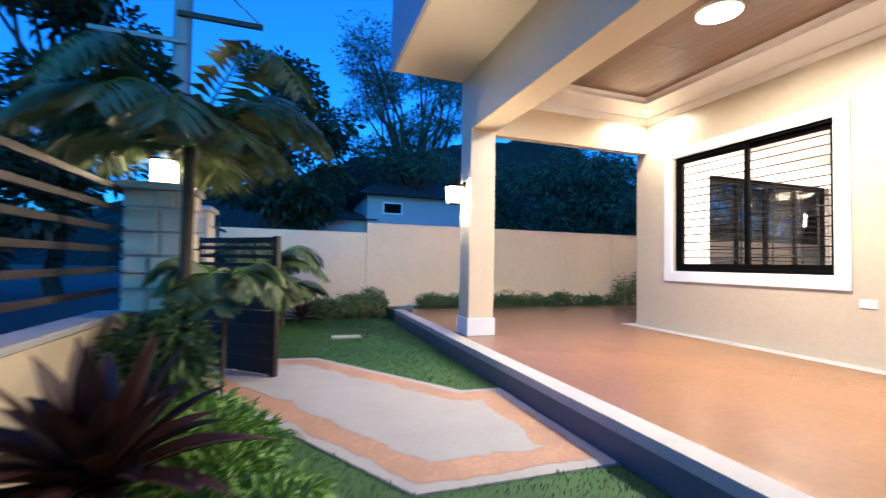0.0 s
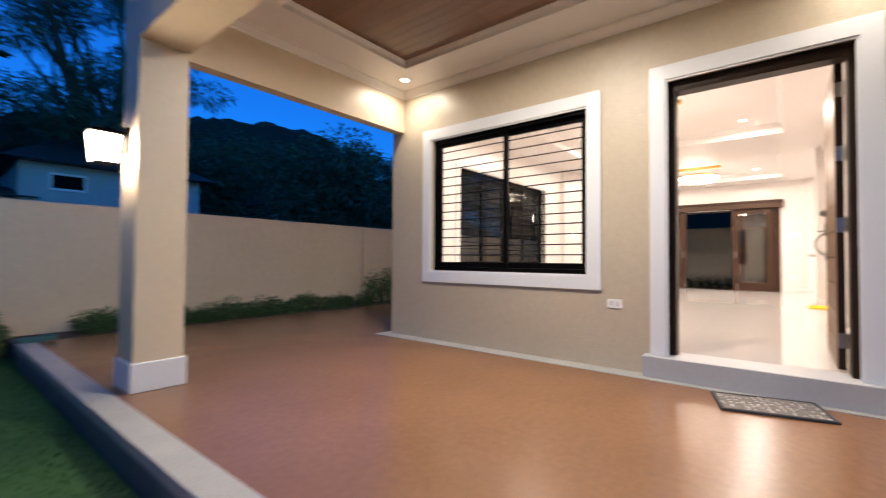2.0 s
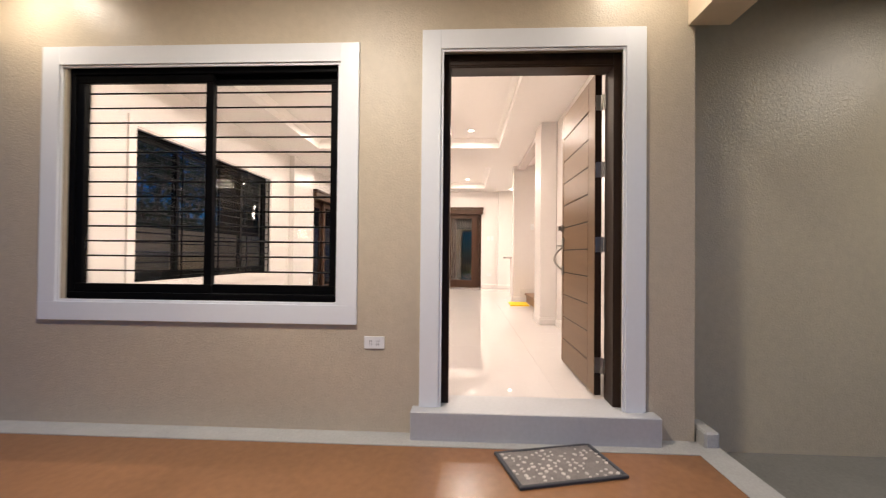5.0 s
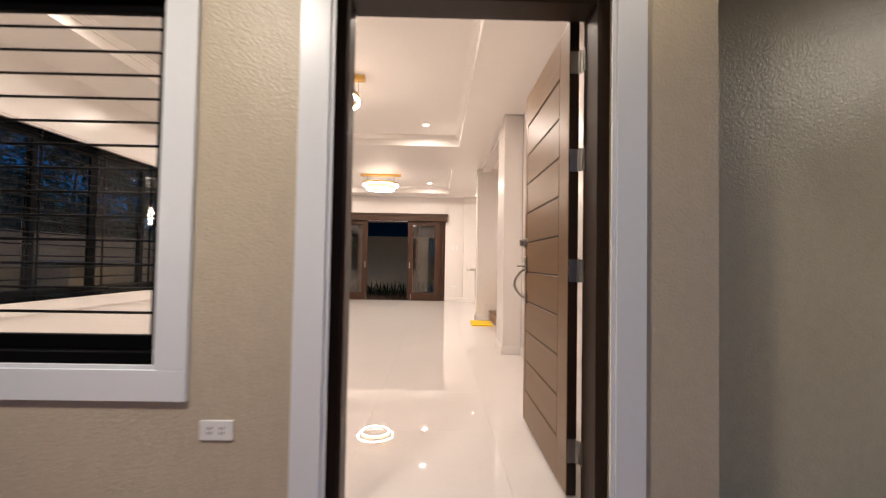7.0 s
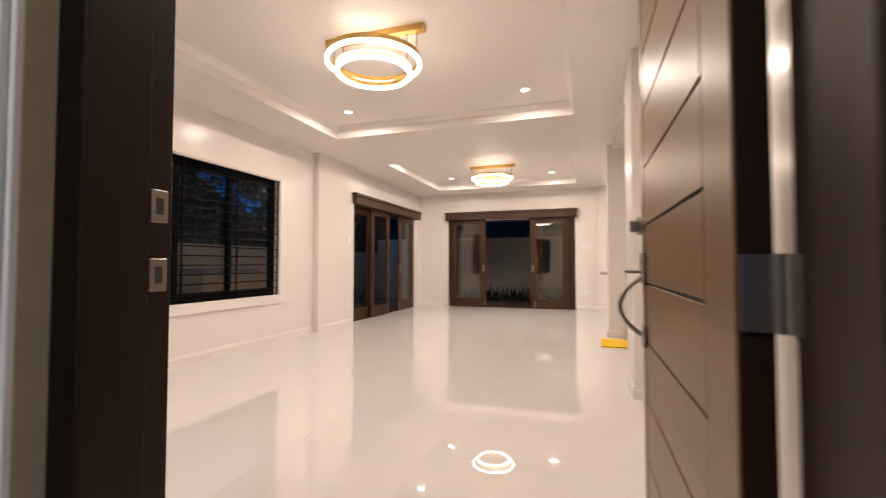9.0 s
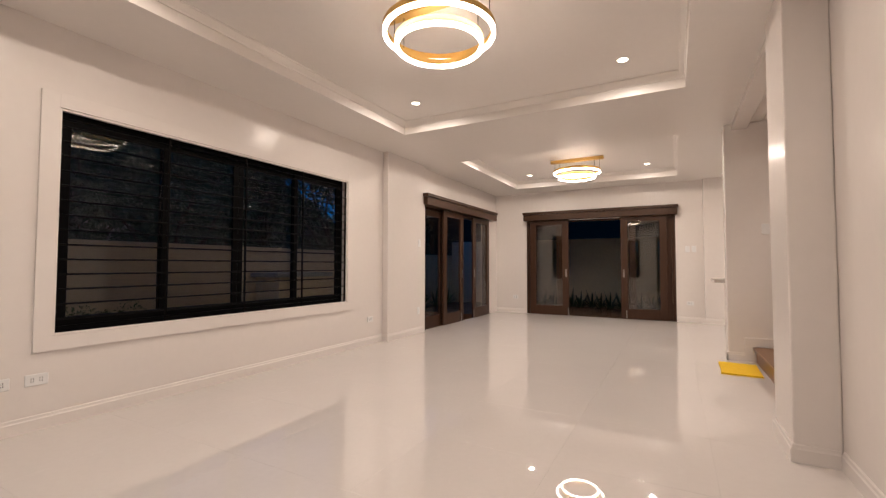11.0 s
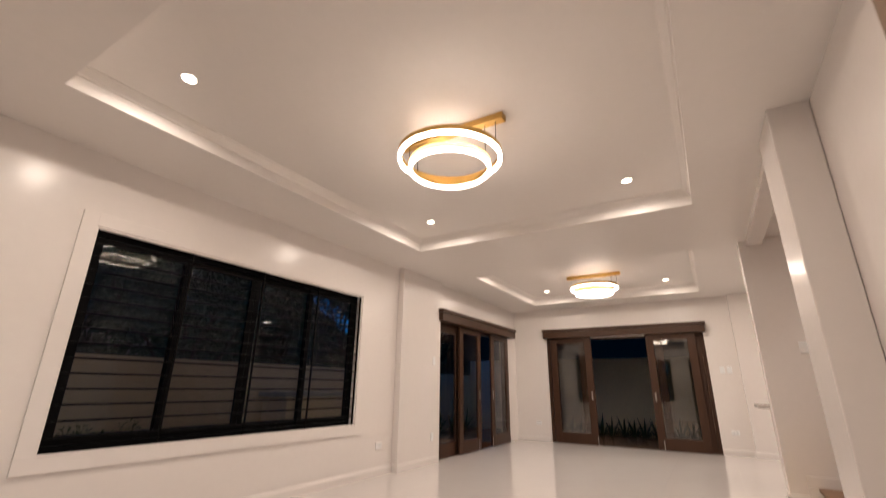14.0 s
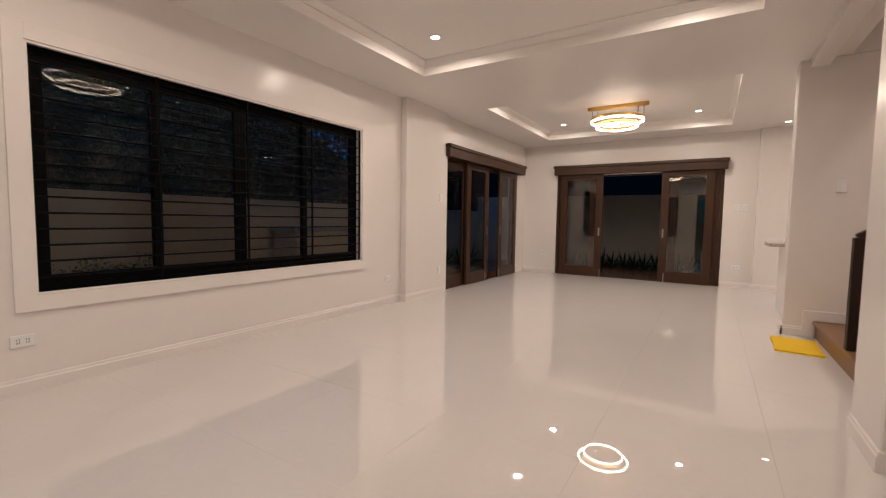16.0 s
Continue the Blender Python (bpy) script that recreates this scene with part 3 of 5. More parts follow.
def slider(parent, axis, n, a, b, z0, z1, mat=M_SLIDE, pull=None):
    """One glazed sliding panel between a and b along axis, 4 cm thick from n."""
    def blk(p, q, lo, hi, bm, d0=0.0, d1=0.04, bev=0.003):
        if axis == "y":
            return box(n + d0, n + d1, p, q, lo, hi, bev, bm)
        return box(p, q, n + d0, n + d1, lo, hi, bev, bm)
    st = 0.135
    bm = bmesh.new()
    blk(a, a + st, z0, z1, bm)
    blk(b - st, b, z0, z1, bm)
    blk(a + st, b - st, z1 - 0.10, z1, bm)
    blk(a + st, b - st, z0, z0 + 0.20, bm)
    p = part("sliding_panel", bm, mat, parent)
    g = part("pane", blk(a + st, b - st, z0 + 0.20, z1 - 0.10, bmesh.new(), 0.017, 0.023, 0), M_DOORGLASS, p)
    g.visible_shadow = False
    if pull is not None:
        part("floor_bolt", blk(pull - 0.052, pull - 0.036, z0, z0 + 0.16, bmesh.new(), -0.006, 0.002, 0.001), M_STEEL, p)
        part("flush_pull", blk(pull - 0.014, pull + 0.014, 1.0, 1.16, bmesh.new(), -0.004, 0.002, 0.001), M_STEEL, p)
    return p


# far sliding doors
fd = thing("door_2", "dark wooden glazed sliding doors under a boxed header, open", "sliding doors", (FAR, 3.28, FLOOR), kind="structure")
bm = bmesh.new()
box(FAR + 0.02, FAR + 0.19, FDOOR[0], FDOOR[0] + 0.06, FLOOR, 2.245, 0.003, bm)
box(FAR + 0.02, FAR + 0.19, FDOOR[1] - 0.06, FDOOR[1], FLOOR, 2.245, 0.003, bm)
box(FAR + 0.02, FAR + 0.19, FDOOR[0] + 0.06, FDOOR[1] - 0.06, 2.20, 2.245, 0.003, bm)
part("door_frame", bm, M_SLIDE, fd)
bm = box(FAR - 0.15, FAR, 1.638, 4.692, 2.24, 2.372, 0.004)
box(FAR - 0.17, FAR, 1.621, 4.71, 2.376, 2.428, 0.004, bm)
part("header_box", bm, M_DARKWOOD, fd, "dark wooden boxed header")
part("track", box(FAR - 0.055, FAR - 0.02, 2.68, 3.71, 2.222, 2.2395), M_PLASTIC, fd, "pale sliding track")
slider(fd, "y", FAR - 0.06, 3.715, 4.567, FLOOR + 0.01, 2.235, pull=3.772)
slider(fd, "y", FAR - 0.06, 1.821, 2.669, FLOOR + 0.01, 2.235, pull=2.613)
slider(fd, "y", FAR + 0.03, 1.743, 2.528, FLOOR + 0.01, 2.198)
slider(fd, "y", FAR + 0.03, 3.857, 4.587, FLOOR + 0.01, 2.198)

# left sliding doors
ld = thing("door_3", "dark wooden glazed sliding doors in the side wall, partly open", "sliding doors", (12.68, LEFT, FLOOR), kind="structure")
bm = bmesh.new()
box(LDOOR[0], LDOOR[0] + 0.06, LEFT + 0.01, LEFT + 0.145, FLOOR, 2.245, 0.003, bm)
box(LDOOR[1] - 0.06, LDOOR[1], LEFT + 0.01, LEFT + 0.145, FLOOR, 2.245, 0.003, bm)
box(LDOOR[0] + 0.06, LDOOR[1] - 0.06, LEFT + 0.01, LEFT + 0.145, 2.20, 2.245, 0.003, bm)
part("door_frame", bm, M_SLIDE, ld)
bm = box(11.13, 14.23, LEFT - 0.17, LEFT, 2.24, 2.372, 0.004)
box(11.11, 14.25, LEFT - 0.19, LEFT, 2.376, 2.428, 0.004, bm)
part("header_box", bm, M_DARKWOOD, ld, "dark wooden boxed header")
slider(ld, "x", LEFT + 0.02, 11.245, 12.02, FLOOR + 0.01, 2.198)
slider(ld, "x", LEFT - 0.06, 11.89, 12.714, FLOOR + 0.01, 2.235, pull=12.657)
slider(ld, "x", LEFT - 0.06, 13.178, 14.038, FLOOR + 0.01, 2.235, pull=13.235)

# ---- lamps ----


def ring_lamp(x, y):
    t = thing("ring_pendant", "gold pendant lamp with two glowing LED rings", "ceiling lamp", (x, y, TRAY), group="ring lamps of the living room")
    part("ceiling_plate", box(x - 0.035, x + 0.035, y - 0.43, y + 0.43, TRAY - 0.05, TRAY, 0.003), M_GOLD, t, "gold ceiling bar")
    for r, z, shift in ((0.364, 2.785, 0.0), (0.284, 2.705, 0.0)):
        m = Matrix.Translation((x + shift, y, z))
        body = torus(r, [(-0.013, 0.016), (0.013, 0.016), (0.013, 0.055), (-0.013, 0.055)])
        bmesh.ops.transform(body, matrix=m, verts=body.verts)
        ring = part("ring", body, M_GOLD, t)
        led = torus(r, [(-0.013, -0.004), (-0.006, -0.010), (0.006, -0.010), (0.013, -0.004), (0.013, 0.0155), (-0.013, 0.0155)])
        bmesh.ops.transform(led, matrix=m, verts=led.verts)
        part("diffuser", led, M_RING, ring, "glowing white diffuser")
        for a in (90, 270):
            px, py = x + shift, y + (r if a == 90 else -r)
            part("cable", rod((px, py, z + 0.055), (px, py, TRAY - 0.05), 0.0025, sides=6), M_BAR, ring)
    return t


lamp_a = ring_lamp(7.60, 3.07)
copy_thing(lamp_a, Matrix.Translation((12.46, 3.12, TRAY)))


def downlight(x, y, z, group, r=0.043):
    t = thing("downlight", "small round glowing recessed ceiling downlight", "downlight", (x, y, z), group=group)
    body = torus(r, [(-0.002, 0.0), (0.012, 0.0), (0.014, -0.004), (0.0, -0.007)], 28)
    bmesh.ops.translate(body, verts=body.verts, vec=(x, y, z))
    part("bezel", body, M_PLASTIC, t)
    lens = bmesh.new()
    bmesh.ops.create_cone(lens, cap_ends=True, segments=28, radius1=r - 0.004, radius2=r - 0.002, depth=0.004)
    bmesh.ops.translate(lens, verts=lens.verts, vec=(x, y, z - 0.003))
    part("lens", lens, M_SPOT, t)


for x, y in [(a, b) for a in (6.29, 9.09) for b in (4.19, 2.07)]:
    downlight(x, y, TRAY, "downlights of the living room")
    lamp("downlight_glow", (x, y, TRAY - 0.02), 26, 0.09, WARM, 175)
for x, y in [(a, b) for a in (11.62, 13.40) for b in (4.21, 2.10)]:
    downlight(x, y, TRAY, "downlights of the living room")
    lamp("downlight_glow", (x, y, TRAY - 0.02), 26, 0.09, WARM, 175)
for x, y in ((4.67, 4.86), (4.67, 1.16)):
    downlight(x, y, 2.90, "downlights of the porch")
    lamp("downlight_glow", (x, y, 2.88), 6 if y > 4 else 4, 0.08, PORCH, 165)
lamp("kitchen_glow", (12.9, -1.0, 2.86), 60, 0.3, WARM)
# unseen lamp added to brighten the stair wall
lamp("stairwell_fill", (9.9, -0.9, 4.9), 70, 0.3, WARM)
downlight(14.1, 0.90, SOFFIT, "downlights of the kitchen")
pl = thing("porch_ceiling_light", "round glowing flush porch ceiling light", "ceiling light", (3.58, 2.96, 2.97))
disc = bmesh.new()
bmesh.ops.create_cone(disc, cap_ends=True, segments=48, radius1=0.15, radius2=0.165, depth=0.03)
bmesh.ops.translate(disc, verts=disc.verts, vec=(3.58, 2.96, 2.955))
part("diffuser", disc, M_PORCHLED, pl)
body = torus(0.17, [(-0.006, -0.03), (0.006, -0.028), (0.006, 0.005), (-0.006, 0.005)], 48)
bmesh.ops.translate(body, verts=body.verts, vec=(3.58, 2.96, 2.97))
part("rim", body, M_PLASTIC, pl)
lamp("porch_light_glow", (3.58, 2.96, 2.93), 47, 0.3, PORCH)
# added lamp out of view that brightens the carport wall; no fixture
lamp("carport_fill", (3.9, -1.4, 2.93), 32, 0.2, PORCH)

# ---- lantern on the column ----


def lantern(x, y, z, side, name="wall_lantern", glow=None):
    """A square wall lantern; side: the way from the wall (unit x, y)."""
    t = thing(name, "square black-framed wall lantern with glowing frosted glass", "wall lamp", (x, y, z))
    sx, sy = side
    cx, cy = x + sx * 0.13, y + sy * 0.13
    part("back_plate", box(x - 0.02 - 0.02 * abs(sy), x + 0.02 + 0.02 * abs(sy), y - 0.02 - 0.02 * abs(sx), y + 0.02 + 0.02 * abs(sx), z + 0.02, z + 0.20, 0.004), M_BLACK, t)
    arm = rod((x, y, z + 0.15), (cx, cy, z + 0.18), 0.011, sides=10)
    part("arm", arm, M_BLACK, t)
    cage = bmesh.new()
    box(cx - 0.095, cx + 0.095, cy - 0.095, cy + 0.095, z + 0.125, z + 0.14, 0.003, cage)
    box(cx - 0.07, cx + 0.07, cy - 0.07, cy + 0.07, z + 0.14, z + 0.155, 0.003, cage)
    box(cx - 0.065, cx + 0.065, cy - 0.065, cy + 0.065, z - 0.07, z - 0.06, 0.002, cage)
    for ax in (-1, 1):
        for ay in (-1, 1):
            rod((cx + ax * 0.063, cy + ay * 0.063, z - 0.065), (cx + ax * 0.078, cy + ay * 0.078, z + 0.13), 0.005, sides=6, bm=cage)
    part("cage", cage, M_BLACK, t, "black metal cage")
    g = bmesh.new()
    bmesh.ops.create_cone(g, cap_ends=True, segments=4, radius1=0.085, radius2=0.105, depth=0.185)
    bmesh.ops.transform(g, matrix=pose(cx, cy, z + 0.031, 0, 0, 45), verts=g.verts)
    part("glass_shade", g, glow or M_LANTERN, t, "glowing frosted glass")
    return t


lantern(2.193, 5.12, 1.60, (-1, 0))
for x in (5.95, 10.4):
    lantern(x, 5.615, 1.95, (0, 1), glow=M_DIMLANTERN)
# unseen roof, added to keep sky light off the east garden wall
structure("patio_sky_screen", box(14.83, 18.5, -3.4, 6.4, 2.62, 2.72), M_DARKWOOD, "dark timber roof added to keep the sky off the back patio", "roof")

# ---- sockets, switches ----


def plate(name, label, where, normal, w, h, slots, group):
    """A white wall plate with small inserts. normal: 'x-', 'x+' or 'y-'; slots: list of (across, up, width, height, dark)."""
    t = thing(name, label, "socket" if "socket" in name else "switch", where, group=group)
    x, y, z = where
    d = -1 if normal.endswith("-") else 1
    def blk(a, b, lo, hi, n0, n1, bev):
        p, q = sorted((n0 * d, n1 * d))
        if normal[0] == "x":
            return box(x + p, x + q, y + a, y + b, z + lo, z + hi, bev)
        return box(x + a, x + b, y + p, y + q, z + lo, z + hi, bev)
    part("cover", blk(-w / 2, w / 2, -h / 2, h / 2, 0, 0.009, 0.003), M_PLASTIC, t)
    for a, u, sw_, sh_, dark in slots:
        part("slot" if dark else "rocker", blk(a - sw_ / 2, a + sw_ / 2, u - sh_ / 2, u + sh_ / 2, 0.0085, 0.0095 if dark else 0.012, 0.0), M_SLOT if dark else M_PLASTIC, t)
    return t


SOCK = [(a + b, c, 0.004, 0.011, True) for a in (-0.022, 0.022) for b in (-0.006, 0.006) for c in (-0.009, 0.009)]
plate("wall_socket", "white double wall socket beside the window", (FRONT, 2.70, 0.545), "x-", 0.125, 0.075, SOCK, "wall sockets")
for where, n in (((6.36, LEFT, 0.49), "y-"), ((6.17, LEFT, 0.49), "y-"), ((9.86, LEFT, 0.50), "y-"), ((FAR, 1.45, 0.52), "x-"), ((FAR, 4.93, 0.52), "x-")):
    plate("wall_socket", "white double wall socket low on the wall", where, n, 0.12, 0.075, SOCK, "wall sockets")
for where in ((10.97, 5.31, 0.52),):
    plate("wall_socket", "small white wall socket on the pilaster", where, "y-", 0.07, 0.11, SOCK[:4], "wall sockets")
for where, n in (((10.99, 5.31, 1.60), "y-"), ((FAR, 1.48, 1.56), "x-"), ((FAR, 1.37, 1.56), "x-"), ((11.05, 0.80, 1.655), "x-")):
    plate("light_switch", "white wall switch plate", where, n, 0.075, 0.118, [(0, 0, 0.03, 0.055, False)], "wall switches")

# ---- skirting ----


def skirting(name, axis, n, side, a, b, z=None, h=0.10):
    z = FLOOR if z is None else z
    prof = [(0, 0), (0.016, 0), (0.016, h * 0.72), (0.011, h * 0.80), (0.009, h * 0.95), (0.004, h), (0, h)]
    bm = bmesh.new()
    ends = []
    for s_ in (a, b):
        ends.append([bm.verts.new((n + side * o, s_, z + u) if axis == "y" else (s_, n + side * o, z + u)) for o, u in prof])
    k = len(prof)
    for j in range(k):
        bm.faces.new((ends[0][j], ends[1][j], ends[1][(j + 1) % k], ends[0][(j + 1) % k]))
    bm.faces.new(ends[0])
    bm.faces.new(ends[1])
    return structure(name, bm, M_PLASTER, "white moulded skirting board", "baseboard")


skirting("baseboard_left", "x", LEFT, -1, 5.20, 10.14)
skirting("baseboard_pilaster", "x", 5.31, -1, 10.124, 11.13)
skirting("baseboard_pilaster_side", "y", 10.14, -1, 5.31, LEFT - 0.016)
skirting("baseboard_left_far", "x", LEFT, -1, 14.2, FAR)
skirting("baseboard_far_left", "y", FAR, -1, 4.68, LEFT - 0.016)
skirting("baseboard_far_right", "y", FAR, -1, 1.22, 1.67)
skirting("baseboard_nib", "y", 14.50, -1, -0.2, 1.226)
skirting("baseboard_right", "x", 0.925, 1, 6.3, 8.169)
skirting("baseboard_pier_side", "y", 8.185, -1, 0.941, 1.14)
skirting("baseboard_pier", "x", 1.14, 1, 8.169, 8.66)
skirting("baseboard_stair_wall", "y", 11.05, -1, 1.02, 1.191)
skirting("baseboard_column", "x", 1.175, 1, 11.034, 11.25)

# ---- stairs ----
stair = thing("staircase", "oak-treaded staircase with a dark newel and glass balustrade", "stairs", (9.9, 1.0, FLOOR))
RISE, GO = 0.172, 0.27
for i in range(9):
    y1 = 0.945 - GO * i
    part("riser", box(8.76, 11.03, y1 - GO - 0.01, y1 - 0.03, FLOOR + RISE * i, FLOOR + RISE * (i + 1) - 0.035), M_TREAD, stair)
    part("tread", box(8.76, 11.03, y1 - GO - 0.03, y1, FLOOR + RISE * (i + 1) - 0.035, FLOOR + RISE * (i + 1), 0.006), M_TREAD, stair)
bm = box(11.032, 11.049, 0.45, 1.02, FLOOR + RISE, FLOOR + RISE + 0.10, 0.003)
box(11.032, 11.049, 0.93, 1.02, FLOOR + 0.0, FLOOR + RISE - 0.001, 0.0, bm)
structure("baseboard_stair", bm, M_PLASTER, "white stepped skirting beside the first stair", "baseboard")
rail = thing("stair_balustrade", "dark wooden newel with sloping handrail and clear glass panel", "balustrade", (9.86, 0.78, FLOOR + RISE))
part("newel", box(9.86, 9.93, 0.86, 0.93, FLOOR + RISE, 1.19, 0.004), M_JAMB, rail)
hr = box(-0.035, 0.035, -2.0, 0.0, -0.03, 0.03, 0.006)
bmesh.ops.transform(hr, matrix=pose(9.895, 0.905, 1.19, -math.degrees(math.atan2(RISE, GO)), 0, 0), verts=hr.verts)
part("handrail", hr, M_JAMB, rail)
gl = bmesh.new()
vs = []
for x in (9.89, 9.90):
    for y, lo in ((0.73, 0.43), (-0.72, 1.35)):
        vs.append(gl.verts.new((x, y, lo)))
        vs.append(gl.verts.new((x, y, lo + 0.68)))
for f in ((0, 1, 3, 2), (4, 5, 7, 6), (0, 1, 5, 4), (2, 3, 7, 6), (0, 2, 6, 4), (1, 3, 7, 5)):
    gl.faces.new([vs[i] for i in f])
part("glass_panel", gl, M_GLASS, rail).visible_shadow = False

# kitchen counter edge beyond the stair wall
ct = thing("kitchen_counter", "white kitchen counter with a grey stone worktop", "counter", (12.4, 0.2, FLOOR))
part("worktop", box(12.1, 12.75, -0.7, 1.225, 1.01, 1.052, 0.004), material("grey_stone", (0.42, 0.38, 0.35), 0.25, vary=0.2, scale=18), ct)
part("cabinet", box(12.13, 12.72, -0.7, 1.06, FLOOR, 1.01, 0.004), M_PLASTER, ct)

# ---- mats ----


def soft_mat(name, label, category, cx, cy, w, d, z, turn, th, mat, wave=0.004):
    t = thing(name, label, category, (cx, cy, z))
    bm = bmesh.new()
    nx, ny = 28, 20
    def at(i, j, up):
        u, v = i / nx - 0.5, j / ny - 0.5
        x, y = u * w, v * d
        wob = noise.noise(Vector((x * 6, y * 6, cx))) * wave
        ex = noise.noise(Vector((x * 3, y * 3, 9 + cx))) * 0.012
        a = radians(turn)
        x, y = x + ex, y + ex
        return (cx + x * math.cos(a) - y * math.sin(a), cy + x * math.sin(a) + y * math.cos(a), z + (max(0.001, th + wob) if up else 0.0))
    top = [[bm.verts.new(at(i, j, True)) for j in range(ny + 1)] for i in range(nx + 1)]
    for i in range(nx):
        for j in range(ny):
            bm.faces.new((top[i][j], top[i + 1][j], top[i + 1][j + 1], top[i][j + 1]))
    rim = [(i, 0) for i in range(nx)] + [(nx, j) for j in range(ny)] + [(i, ny) for i in range(nx, 0, -1)] + [(0, j) for j in range(ny, 0, -1)]
    low = [bm.verts.new(at(i, j, False)) for i, j in rim]
    for k in range(len(rim)):
        a, b = rim[k], rim[(k + 1) % len(rim)]
        bm.faces.new((top[a[0]][a[1]], top[b[0]][b[1]], low[(k + 1) % len(rim)], low[k]))
    bm.faces.new(low)
    part("mat_surface", bm, mat, t)
    return t


dm = soft_mat("doormat", "grey doormat with pale pebble pattern on the porch", "doormat", 4.64, 1.665, 0.36, 0.56, 0.0, 15, 0.012, M_MAT)
bm = bmesh.new()
for x0, x1, y0, y1 in ((-0.185, -0.165, -0.285, 0.285), (0.165, 0.185, -0.285, 0.285), (-0.165, 0.165, -0.285, -0.262), (-0.165, 0.165, 0.262, 0.285)):
    box(x0, x1, y0, y1, 0.0, 0.017, 0.004, bm)
bmesh.ops.transform(bm, matrix=pose(4.64, 1.665, 0.0, 0, 0, 15), verts=bm.verts)
part("binding", bm, M_MATEDGE, dm, "charcoal edge binding")
rng = random.Random(5)
peb = bmesh.new()
bmesh.ops.create_icosphere(peb, subdivisions=1, radius=1)
peb_mesh = mesh_of(peb, "pebble", M_PEBBLE)
for i in range(9):
    for j in range(14):
        u, v = -0.15 + 0.3 * (i + 0.5 * (j % 2)) / 8.6, -0.25 + 0.5 * j / 13
        if abs(u) > 0.155 or rng.random() < 0.4:
            continue
        o = new("pebble", peb_mesh)
        o.parent = dm
        m = pose(0, 0, 0, 0, 0, 15) @ Matrix.Translation((u + rng.uniform(-0.006, 0.006), v + rng.uniform(-0.006, 0.006), 0.013))
        s = rng.uniform(0.008, 0.017)
        o.matrix_basis = m @ pose(0, 0, 0, 0, 0, rng.uniform(0, 180)) @ Matrix.Diagonal((s, s * 0.7, 0.004, 1))
soft_mat("yellow_mat", "bright yellow floor mat at the foot of the stairs", "mat", 10.54, 1.125, 0.57, 0.34, FLOOR, -2, 0.018, M_YELLOW)


# ---- garden, street and distance ----


def leaf_mat(name, colour, rough=0.5, vary=0.4):
    m = material(name, colour, rough, vary=vary, scale=3, random_amount=0.7)
    m.node_tree.nodes["Principled BSDF"].inputs["Transmission Weight"].default_value = 0.0
    return m


M_LEAF = leaf_mat("green_leaf", (0.038, 0.082, 0.020))
M_PALELEAF = leaf_mat("pale_green_leaf", (0.10, 0.15, 0.06))
M_LIME = leaf_mat("fresh_green_leaf", (0.10, 0.21, 0.03))
M_DARKLEAF = leaf_mat("dark_tree_leaf", (0.018, 0.034, 0.014))
M_FEATHER = leaf_mat("feathery_tree_leaf", (0.03, 0.06, 0.035))
M_MAROON = leaf_mat("maroon_leaf", (0.034, 0.012, 0.010))
M_PALM = leaf_mat("palm_leaflet", (0.085, 0.118, 0.045))
M_BARK = material("bark", (0.07, 0.05, 0.035), 0.9, vary=0.4, scale=5, bump=0.6, bump_scale=25)
M_HILL = material("wooded_hill", (0.008, 0.015, 0.011), 0.9, vary=0.5, scale=0.3, bump=0.6, bump_scale=0.6)
M_STONE = material("cream_cladding_stone", (0.50, 0.44, 0.35), 0.8, vary=0.18, scale=6, bump=0.5, bump_scale=30, random_amount=0.6)
M_GATE = material("black_brown_gate_boards", (0.013, 0.009, 0.008), 0.5, vary=0.35, scale=3, bump=0.1, stretch=(1, 1, 9))
M_POLE = material("grey_concrete_pole", (0.30, 0.29, 0.28), 0.8, vary=0.15, scale=3, bump=0.2)


def leaves(name, spots, mat, length, width, rng, droop=0.3, kind="", parent=None):
    """Many small bent leaves, one at each (place, outward way), joined."""
    n = len(spots)
    P = np.array([s[0] for s in spots], float)
    D = np.array([s[1] for s in spots], float) + rng.normal(0, 0.35, (n, 3))
    D /= np.linalg.norm(D, axis=1)[:, None] + 1e-9
    S = np.cross(D, rng.normal(0, 1, (n, 3)))
    S /= np.linalg.norm(S, axis=1)[:, None] + 1e-9
    L = (length * rng.uniform(0.6, 1.3, n))[:, None]
    W = (width * rng.uniform(0.7, 1.2, n))[:, None]
    down = np.array([0, 0, -1.0])
    mid = P + D * L * 0.5
    tip = P + D * L + down * L * droop
    V = np.empty((n * 4, 3))
    V[0::4], V[1::4], V[2::4], V[3::4] = P, mid + S * W * 0.5, tip, mid - S * W * 0.5
    F = np.arange(n * 4).reshape(n, 4)
    if parent is not None:
        root = parent
        while root.parent:
            root = root.parent
        V -= np.array(root.location)
    me = bpy.data.meshes.new(name)
    me.from_pydata(V.tolist(), [], F.tolist())
    me.materials.append(mat)
    ob = new(name, me)
    if parent is not None:
        ob.parent = parent
    if kind:
        ob["kind"] = kind
    return ob


def blob_spots(rng, centre, radii, n, shell=0.5):
    """Places in an uneven ellipsoid, most near its skin, with their outward way."""
    v = rng.normal(0, 1, (n, 3))
    v /= np.linalg.norm(v, axis=1)[:, None]
    r = shell + (1 - shell) * rng.random(n) ** 0.6
    p = np.array(centre) + v * r[:, None] * np.array(radii)
    return list(zip(p, v))


